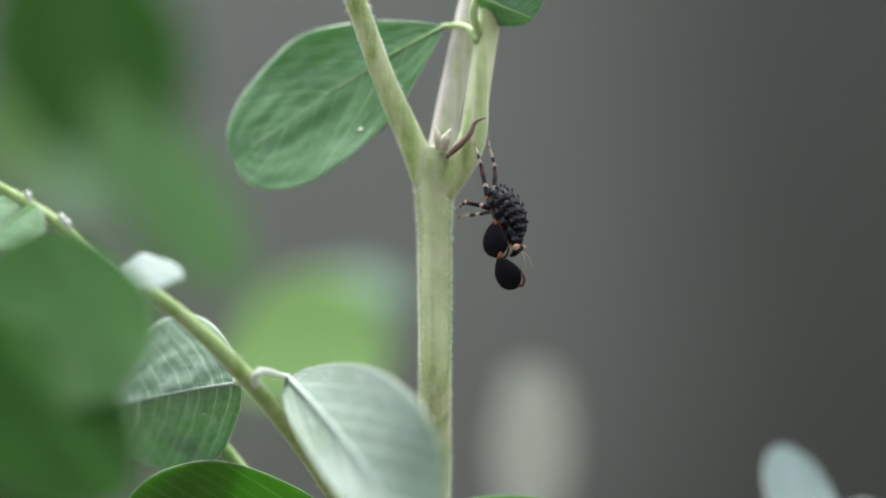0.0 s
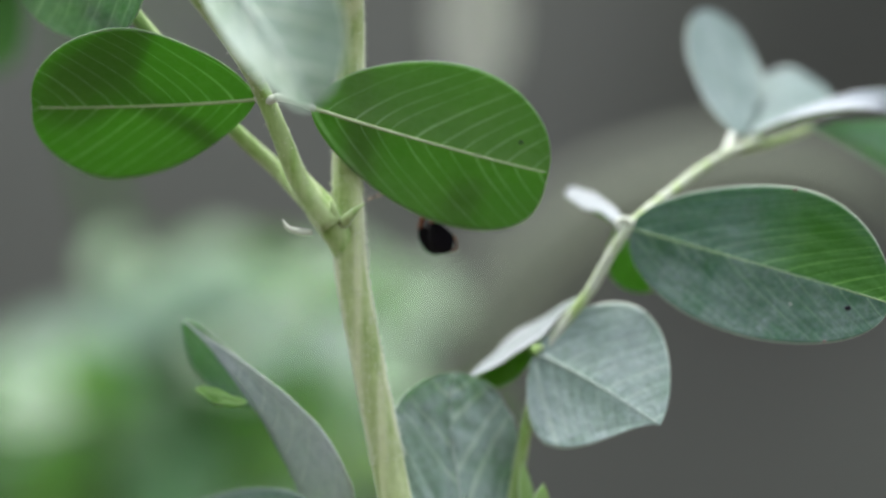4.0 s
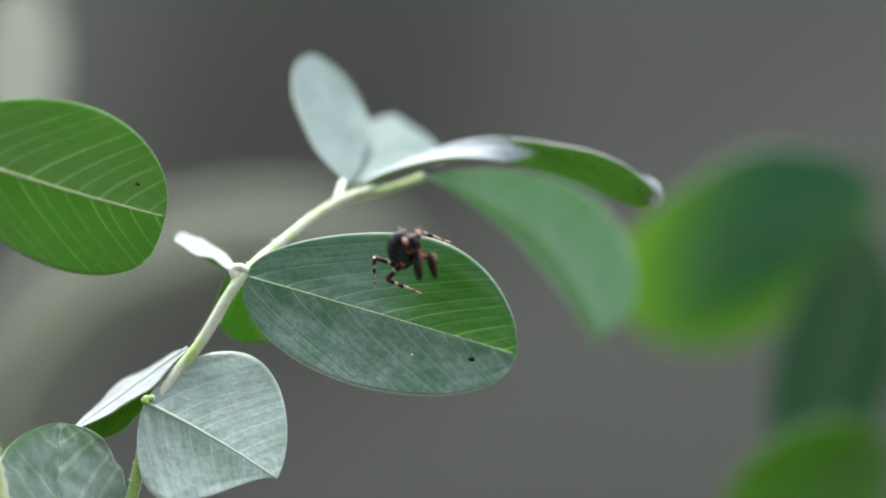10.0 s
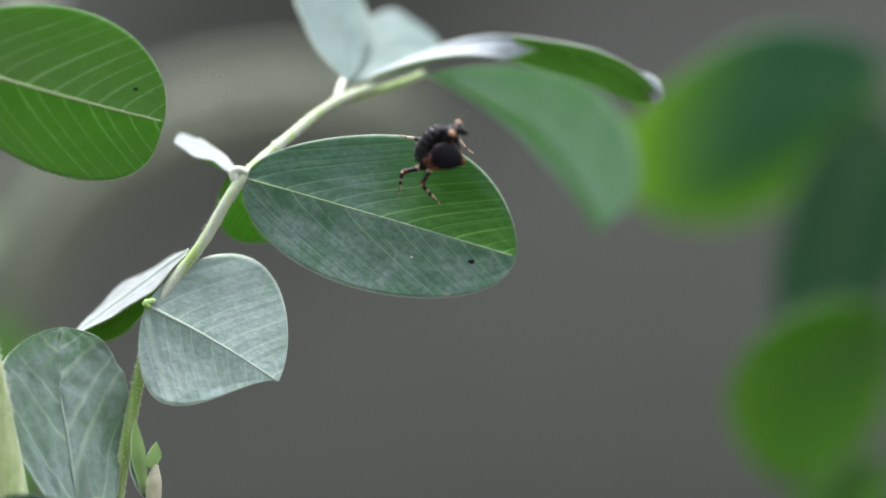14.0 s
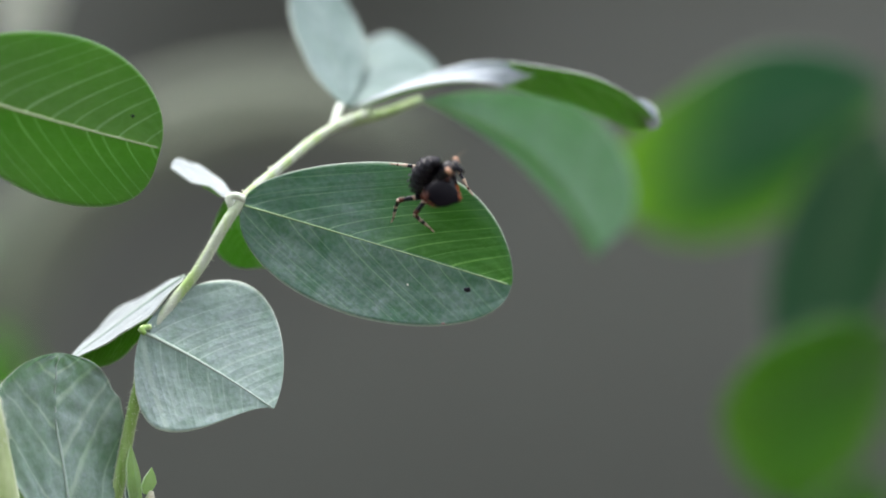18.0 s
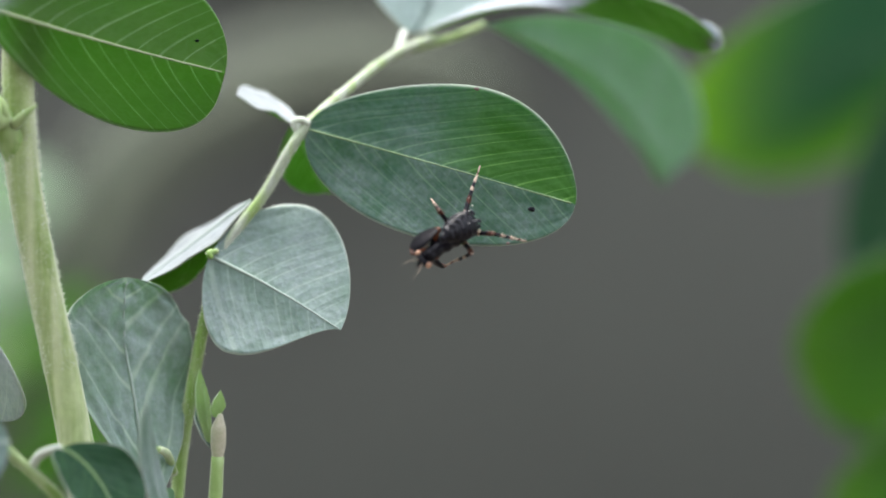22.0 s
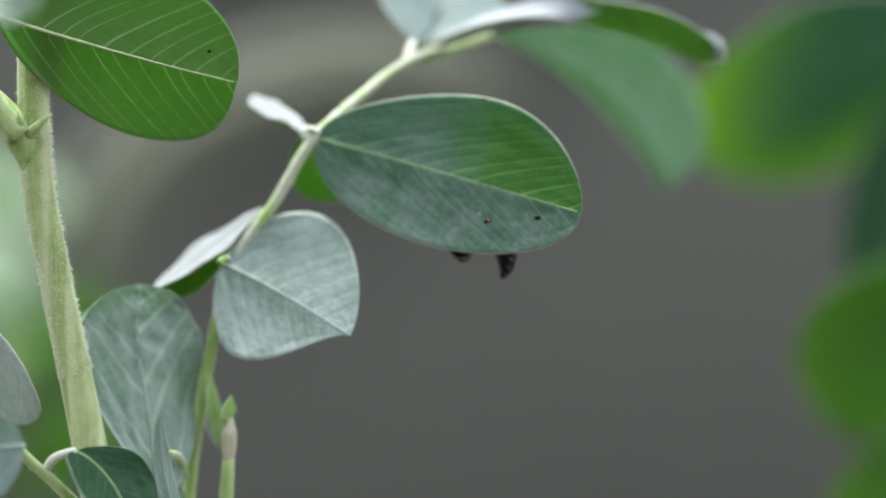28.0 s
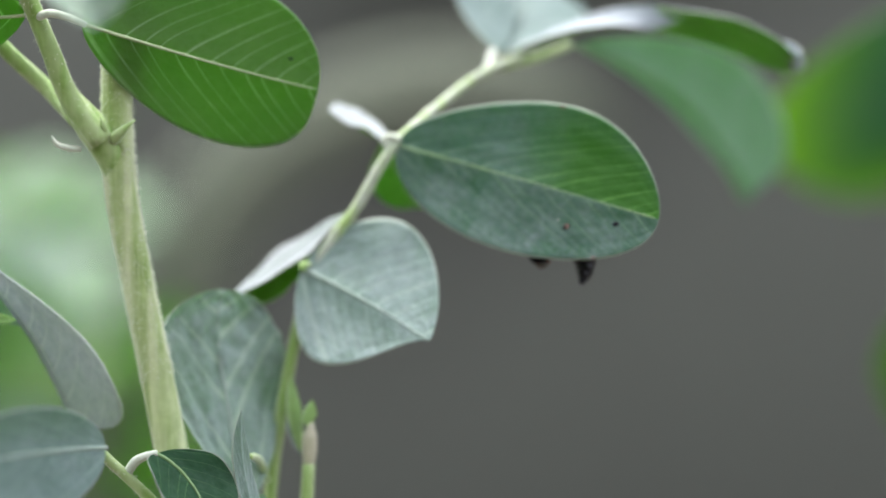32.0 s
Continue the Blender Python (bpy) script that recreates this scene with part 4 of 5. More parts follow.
# ---- plants out of focus behind and before ----
def far_plants():
    right = thing("leafy_plant", (105, 155, 0), "out-of-focus plant with broad bright green leaves", "plant")
    tube("stem", [(105, 155, 0), (106, 155, 150), (81.2, 154, 275.6), (79.5, 154, 306.5), (79.6, 154, 327.9), (79.8, 154, 344.1), (80.5, 154, 362)], [3, 2.6, 2.2, 2, 1.9, 1.8, 1.7], LEAF_DEEP_STEM, right, "green out-of-focus stem", count=30)
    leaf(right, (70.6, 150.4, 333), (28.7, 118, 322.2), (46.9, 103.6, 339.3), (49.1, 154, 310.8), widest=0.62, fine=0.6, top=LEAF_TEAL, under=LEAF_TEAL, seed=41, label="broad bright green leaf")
    leaf(right, (68.5, 146.8, 328.8), (58, 139.6, 292.2), (74.3, 157.6, 304.7), (52.6, 132.4, 310), widest=0.55, fine=0.6, top=LEAF_DUSK, under=LEAF_DUSK, seed=42, label="dark green leaf")
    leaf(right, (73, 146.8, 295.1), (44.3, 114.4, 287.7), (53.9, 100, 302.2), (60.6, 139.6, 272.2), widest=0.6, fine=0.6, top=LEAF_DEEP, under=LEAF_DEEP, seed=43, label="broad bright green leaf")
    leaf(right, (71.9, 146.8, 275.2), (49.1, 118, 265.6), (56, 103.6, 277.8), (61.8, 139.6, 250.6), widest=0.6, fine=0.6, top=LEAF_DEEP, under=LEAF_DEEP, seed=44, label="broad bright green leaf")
    left = thing("bushy_plant", (-132, 310, 0), "out-of-focus bushy plant with pale and green leaves", "plant")
    tube("stem", [(-132, 310, 0), (-127, 310, 150), (-139.5, 309.6, 258.9), (-148.1, 309.6, 303.8), (-157.9, 309.6, 348.5), (-153.2, 309.6, 399.1), (-168.5, 309.6, 450.4)], [3.2, 2.8, 2.4, 2.2, 2, 1.8, 1.6], LEAF_DEEP_STEM, left, count=30)
    leaf(left, (-84, 180, 366.4), (-105, 147.6, 365.2), (-99.4, 199.4, 382.6), (-89.2, 128.2, 357.5), fine=0.6, top=LEAF_UNDER, seed=51, label="pale green leaf out of focus")
    leaf(left, (-87.8, 212.4, 375.5), (-98.6, 212.4, 383.4), (-97.6, 212.4, 375.6), (-90.7, 225.4, 383.2), fine=0.5, top=LEAF_HAZE, seed=52)
    leaf(left, (-147.9, 244.8, 418), (-118.5, 228.6, 382.6), (-137.9, 228.6, 392.8), (-130, 261, 408.9), fine=0.6, top=LEAF_FRESH, seed=53, label="green leaf out of focus")
    leaf(left, (-158, 260, 452.4), (-147.1, 250, 406.3), (-172.5, 255, 428.1), (-132.9, 262, 430.4), fine=0.6, top=LEAF_DARK, seed=54, label="dark green leaf out of focus")
    leaf(left, (-161.1, 293.4, 422.4), (-156.9, 270.7, 396.2), (-168.9, 293.4, 410.3), (-155.4, 293.4, 410.1), fine=0.5, top=LEAF_MID, seed=55)
    leaf(left, (-178.8, 309.6, 433.5), (-173.4, 293.4, 403.7), (-189.1, 309.6, 420), (-170.6, 309.6, 418.6), fine=0.5, top=LEAF_UNDER, seed=56)
    leaf(left, (-62.2, 190, 335), (-60.4, 180, 364.2), (-66.0, 172, 352.6), (-55.8, 192, 353.3), widest=0.5, fine=0.6, top=LEAF_DRY, seed=57, label="pale leaf out of focus")
    leaf(left, (-123.7, 250, 267.3), (-96, 230, 291.4), (-114.2, 240, 287.7), (-96.5, 220, 274.4), fine=0.6, top=LEAF_UNDER, seed=58, label="bright green leaf out of focus")
    leaf(left, (-91.8, 300, 263.3), (-72.8, 285, 280.9), (-87.3, 290, 277.3), (-73.5, 280, 267.5), fine=0.5, top=LEAF_UNDER, seed=59, label="bright green leaf out of focus")
    leaf(left, (-106.2, 310, 273.4), (-89.4, 300, 293.9), (-101.4, 300, 289.5), (-89.4, 290, 279.5), fine=0.5, top=LEAF_PALE, seed=61, label="pale leaf out of focus")
    leaf(left, (-89.8, 300, 243.6), (-70.2, 290, 260), (-84.2, 290, 257.9), (-72.5, 280, 248.3), fine=0.5, top=LEAF_UNDER, seed=62)
    # pale and green leaves turned up to the sky
    for k, (x, z, size, turn, skin_of) in enumerate(((-103, 292, 10, 20, LEAF_HAZE), (-94, 295, 7, 70, LEAF_PALE), (-120, 293, 9, -30, LEAF_MID), (-133, 290, 10, 40, LEAF_MID), (-147, 286, 12, 10, LEAF_MID), (-128, 272, 11, -20, LEAF_MID),
                                                     (-141, 279, 10, 60, LEAF_DEEP), (-90, 274, 11, 30, LEAF_UNDER), (-112, 280, 11, -50, LEAF_HAZE), (-99, 283, 8, 10, LEAF_MID), (-136, 311, 6, 80, LEAF_MID), (-112, 304, 7, 15, LEAF_HAZE), (-123, 303, 6, 60, LEAF_MID))):
        a, c = radians(turn), V((x, 236 + 6 * (k % 3), z))
        d, w = V((math.cos(a), math.sin(a) * 0.8, math.sin(a) * 0.75)) * size, V((-math.sin(a), math.cos(a) * 0.8, math.cos(a) * 0.75)) * size * 0.62
        leaf(left, c - d, c + d, c + w, c - w, fine=0.4, top=skin_of, seed=200 + k, rib=0)
    rnd = random.Random(5)
    low_left, across, up = V((-178.3, 300, 245)), V((-108.3, 300, 245)), V((-177.5, 300, 286))
    for i in range(34):
        c = low_left + (across - low_left) * rnd.random() + (up - low_left) * rnd.random() + V((0, rnd.uniform(-60, 80), 0))
        a = rnd.uniform(0, 6.28)
        d = V((math.cos(a) * 20, math.sin(a) * 15, math.sin(a) * 17))
        w = V((-math.sin(a) * 12, math.cos(a) * 9 + rnd.uniform(-3, 3), math.cos(a) * 11))
        leaf(left, c - d, c + d, c + w, c - w + V((0, rnd.uniform(-6, 6), 0)), fine=0.4, top=(LEAF_MID, LEAF_HAZE, LEAF_PALE, LEAF_DEEP, LEAF_UNDER)[i % 5], seed=160 + i, rib=0)
    corner, wide, down = V((-148, 250, 309.5)), V((-88, 250, 309.5)), V((-148, 250, 288))
    for i in range(16):
        c = corner + (wide - corner) * rnd.random() + (down - corner) * rnd.random() + V((0, rnd.uniform(-25, 60), 0))
        a = rnd.uniform(0, 6.28)
        d, w = V((math.cos(a) * 9, math.sin(a) * 7, math.sin(a) * 7)), V((-math.sin(a) * 5.5, math.cos(a) * 4.5, math.cos(a) * 4.5))
        leaf(left, c - d, c + d, c + w, c - w, fine=0.4, top=(LEAF_HAZE, LEAF_MID, LEAF_MID, LEAF_DEEP)[i % 4], seed=230 + i, rib=0)
    trunk = spline([(-132, 310, 0), (-127, 310, 150), (-139.5, 309.6, 258.9), (-148.1, 309.6, 303.8), (-157.9, 309.6, 348.5), (-153.2, 309.6, 399.1), (-168.5, 309.6, 450.4)], 60)
    for seed in list(range(51, 60)) + [61, 62] + list(range(160, 194)) + list(range(200, 213)) + list(range(230, 246)):
        base = SURFACES[seed][0](0.02, 0.0)
        root = min((p for p in trunk if p.z < base.z - 6), key=lambda p: (p - base).length, default=trunk[3])
        bend = root.lerp(base, 0.6) + V((0, 0, -0.12 * (base - root).length))
        tube("twig", [root, bend, base], [0.7, 0.5, 0.35], LEAF_DEEP_STEM, left, count=8, sides=6)
    arch = thing("grass_blade", (-111, 330, 0), "pale arching grass blade out of focus", "grass")
    tube("blade", [(-111, 330, 0), (-131, 330, 180), (-81.4, 330, 282.5), (-74.4, 330, 298.4), (-61.8, 330, 312), (-44.8, 330, 320.4), (-24.5, 330, 325.4), (-4.2, 330, 322.5), (7, 330, 314)], [5, 6, 9.5, 10, 9.5, 8.5, 7, 5.5, 1.5], STRAW, arch, flat=0.25, count=40)
    tube("midrib", [(-80.5, 322, 283.1), (-73.6, 322, 298.8), (-61.2, 322, 312.3), (-44.3, 322, 320.6), (-24.2, 322, 325.5), (-4.2, 324, 322.6)], [1.2, 1.2, 1.1, 1, 0.9, 0.5], LEAF_DRY_RIB, arch, "pale midrib", count=30, sides=8)
    near = thing("near_leaf_spray", (-92, -80, 0), "blurred dark green leaves close before the camera", "plant")
    tube("stem", [(-92, -80, 0), (-88.2, -76.0, 203.3), (-83.8, -82.0, 330.7), (-84.6, -82.0, 346.9), (-82.3, -80.0, 360.1), (-80.1, -80.0, 368.4)], [1.6, 1.5, 1.0, 0.8, 0.6, 0.4], LEAF_DEEP_STEM, near, count=24)
    leaf(near, (-79.1, -84.0, 368.3), (-71.1, -92.0, 352.0), (-68.8, -80.0, 362.2), (-83.2, -94.0, 357.2), mid=(-73.7, -86.0, 360.5), widest=0.45, fine=0.7, rib=0, seed=91, top=LEAF_FRESH, label="blurred green leaf")
    leaf(near, (-80.5, -96.0, 359.2), (-69.2, -96.0, 342.4), (-71.3, -84.0, 352.8), (-81.5, -102.0, 346.6), fine=0.6, rib=0, top=LEAF_DARK, seed=92, label="blurred dark green leaf")
    leaf(near, (-83.6, -88.0, 352.2), (-76.0, -92.0, 338.4), (-77.8, -80.0, 348.0), (-84.6, -98.0, 343.5), fine=0.6, rib=0, top=LEAF_DARK, seed=93, label="blurred dark green leaf")


far_plants()


# ---- the insect: a small black boxer mantis nymph. x is ahead, z its back, y its left ----
def banded(bm, points, radii, bands, count=24, sides=8, flat=1.0):
    """A tube whose colour changes along its length; bands: (share of length up to, slot)."""
    first = len(bm.faces)
    tube_into(bm, points, radii, count=count, sides=sides, flat=flat)
    bm.faces.ensure_lookup_table()
    for k in range(first, len(bm.faces)):
        s = min(1.0, (k - first) / (count * sides))
        bm.faces[k].material_index = next(slot for upto, slot in bands if s <= upto)


def cone_into(bm, root, way, length, width):
    way = V(way).normalized()
    side = way.cross(V((0.3, 0.2, 1))).normalized()
    up = side.cross(way)
    root = V(root)
    q = [bm.verts.new((root + (side * math.cos(a) + up * math.sin(a)) * width) * MM) for a in (0, 1.05, 2.09, 3.14, 4.19, 5.24)]
    t = bm.verts.new((root + way * length) * MM)
    for i in range(6):
        bm.faces.new((q[i], q[(i + 1) % 6], t))


COXA, FEMUR, SHIN = 2.6, 3.0, 4.2
HIPS = {"hind_left": V((0.35, 0.65, -0.6)), "hind_right": V((0.35, -0.65, -0.6)), "middle_left": V((1.7, 0.65, -0.6)), "middle_right": V((1.7, -0.65, -0.6))}
SHOULDERS = {"left": V((5.3, 0.5, -0.3)), "right": V((5.3, -0.5, -0.3))}


def build_mantis():
    rnd = random.Random(8)
    mantis = thing("mantis", (0, 0, 0), "small black mantis nymph with orange hips and banded legs", "insect")
    bm = bmesh.new()
    tube_into(bm, [(-0.4, 0, 0.05), (0.5, 0, 0), (1.9, 0, -0.05), (3.2, 0, 0.1), (4.5, 0, 0.35), (5.7, 0, 0.5), (6.6, 0, 0.48)],
              [0.7, 1.05, 0.95, 1.15, 0.9, 1.08, 0.82, 0.95, 0.72, 0.82, 0.75, 0.86, 0.55], count=48, sides=18, flat=1.1)
    for i in range(44):
        x, a = rnd.uniform(0, 5.9), rnd.uniform(0.3, 2.84)
        r = 0.76 if x > 3.4 else 0.92
        cone_into(bm, (x, math.cos(a) * r, math.sin(a) * r * 0.9 + 0.08 * x), (rnd.uniform(-0.4, 0.2), math.cos(a), math.sin(a)), 0.32, 0.2)
    part("thorax", bm, BLACK, mantis, "glossy black knobbly thorax")
    # abdomen: overlapping rings with toothed sides, arched over the back
    bm = bmesh.new()
    line = [V((0.3, 0, 0)), V((-0.9, 0, 0.0)), V((-2.3, 0, 0.3)), V((-3.7, 0, 0.8)), V((-4.85, 0, 1.5)), V((-5.7, 0, 2.4))]
    rings = []
    for i in range(8):
        w = (0.8, 1.2, 1.42, 1.44, 1.34, 1.14, 0.88, 0.5)[i]
        rings += [w * 0.84, w * 0.92, w * 0.93]
    tube_into(bm, line, rings + [0.15], count=72, sides=20, flat=1.2)
    bm.verts.ensure_lookup_table()
    places = spline(line, 8)
    for i in range(1, 8):
        w = (0.8, 1.2, 1.42, 1.44, 1.34, 1.14, 0.88, 0.5)[i]
        back = (places[i + 1] - places[i - 1]).normalized() if i < 8 else V((-1, 0, 1))
        up = V((0, 1, 0)).cross(back) * -1
        for s in (-1, 1):
            cone_into(bm, places[i] + V((0, s * w * 1.02, 0)), V((0, s, 0)) + back * 0.8, 0.26, 0.22)
            cone_into(bm, places[i] + V((0, s * w * 0.45, 0)) + up * w * 0.98, up + back * 0.6, 0.2, 0.28)
            cone_into(bm, places[i] + V((0, s * w * 0.8, 0)) + up * w * 0.66, up + V((0, s, 0)) + back * 0.4, 0.18, 0.26)
    abdomen = part("abdomen", bm, BLACK, mantis, "black ridged abdomen with toothed sides")
    # head with its eyes and feelers
    bm = bmesh.new()
    tube_into(bm, [(6.85, -0.85, 0.55), (7.00, -0.4, 0.45), (7.02, 0, 0.4), (7.00, 0.4, 0.45), (6.85, 0.85, 0.55)], [0.28, 0.45, 0.5, 0.45, 0.28], count=16, sides=12)
    tube_into(bm, [(6.95, 0, 0.4), (7.25, 0, -0.1), (7.35, 0, -0.6), (7.30, 0, -0.85)], [0.5, 0.42, 0.28, 0.1], count=12, sides=12)
    cone_into(bm, (6.90, 0, 0.75), (0.4, 0, 1), 0.45, 0.2)
    head = part("head", bm, BLACK, mantis, "black triangular head")
    for s in (-1, 1):
        bm = bmesh.new()
        bmesh.ops.create_uvsphere(bm, u_segments=16, v_segments=10, radius=1, matrix=Matrix.Translation((6.92 * MM, s * 0.88 * MM, 0.58 * MM)) @ Matrix.Diagonal((0.34 * MM, 0.30 * MM, 0.46 * MM, 1)))
        part("eye", bm, PEACH, head, "pale brown eye")
        tube("antenna", [(7.15, s * 0.25, 0.5), (7.8, s * 0.5, 0.9), (8.6, s * 0.8, 1.0), (9.4, s * 1.0, 0.8)], [0.045, 0.035, 0.025, 0.012], CREAM, head, "thin pale feeler", count=12, sides=6)
    moving = {"abdomen": abdomen}
    for side in ("left", "right"):
        bm = bmesh.new()
        banded(bm, [(-0.1, 0, 0), (0.6, 0, 0.05), (1.5, 0, 0.02), (2.65, 0, 0)], [0.34, 0.36, 0.3, 0.26], [(0.12, 1), (0.58, 2), (1.0, 0)], count=18, sides=10)
        moving["coxa_" + side] = part("coxa", bm, [AMBER, RUST, BLACK], mantis, "dark foreleg base with an orange end")
        bm = bmesh.new()
        banded(bm, [(-0.15, 0, 0), (1.0, 0, 0.12), (2.1, 0, 0.15), (3.1, 0, 0.02), (3.9, 0, -0.15)], [0.2, 0.85, 1.3, 1.48, 1.42, 1.08, 0.3], [(0.04, 1), (0.95, 0), (1.0, 1)], count=36, sides=20, flat=0.26)
        disc = part("foreleg", bm, [DISC, RUST], mantis, "flat black disc-shaped foreleg with a rusty rim")
        bm = bmesh.new()
        banded(bm, [(3.75, 0, -0.2), (3.95, 0, -0.65), (3.6, 0, -1.1), (2.9, 0, -1.32), (2.1, 0, -1.36)], [0.16, 0.18, 0.16, 0.12, 0.04], [(0.7, 0), (0.85, 1), (1.0, 0)], count=20, sides=8)
        part("tibia", bm, [RUST, AMBER], disc, "rusty claw-like shin")
        moving["disc_" + side] = disc
    for name in HIPS:
        bm = bmesh.new()
        banded(bm, [(-0.2, 0, 0), (0.5, 0, 0.06), (1.6, 0, 0.05), (FEMUR, 0, 0)], [0.30, 0.40, 0.33, 0.27, 0.29], [(0.14, 1), (0.52, 0), (0.62, 2), (0.86, 0), (1.0, 3)], count=26, sides=8)
        moving["femur_" + name] = part("femur", bm, [BLACK, ORANGE, CREAM, RUST], mantis, "banded thigh with an orange base")
        bm = bmesh.new()
        banded(bm, [(0, 0, 0), (0.7, 0, 0.06), (1.7, 0, 0.05), (2.5, 0, 0.0)], [0.24, 0.22, 0.19, 0.19], [(0.14, 1), (0.4, 0), (0.55, 2), (0.8, 0), (1.0, 2)], count=20, sides=8)
        shin = part("tibia", bm, [BLACK, RUST, CREAM], mantis, "thin banded shin")
        bm = bmesh.new()
        banded(bm, [(2.45, 0, 0), (3.1, 0, -0.06), (3.7, 0, -0.04), (SHIN, 0, 0.0)], [0.15, 0.10, 0.13, 0.09, 0.11, 0.06], [(0.35, 1), (0.5, 0), (1.0, 1)], count=16, sides=8)
        part("tarsus", bm, [RUST, CREAM], shin, "pale foot")
        moving["shin_" + name] = shin
    return mantis, moving


mantis, moving = build_mantis()


def aimed(root, way, hint, axis="z"):
    """A pose at root whose x runs along way and whose z (or y) leans to hint."""
    x = way.normalized()
    h = hint - x * hint.dot(x)
    h = h.normalized() if h.length > 1e-4 else x.orthogonal().normalized()
    y, z = (h.cross(x), h) if axis == "z" else (h, x.cross(h))
    return Matrix.Translation(root * MM) @ Matrix((x, y, z)).transposed().to_4x4()


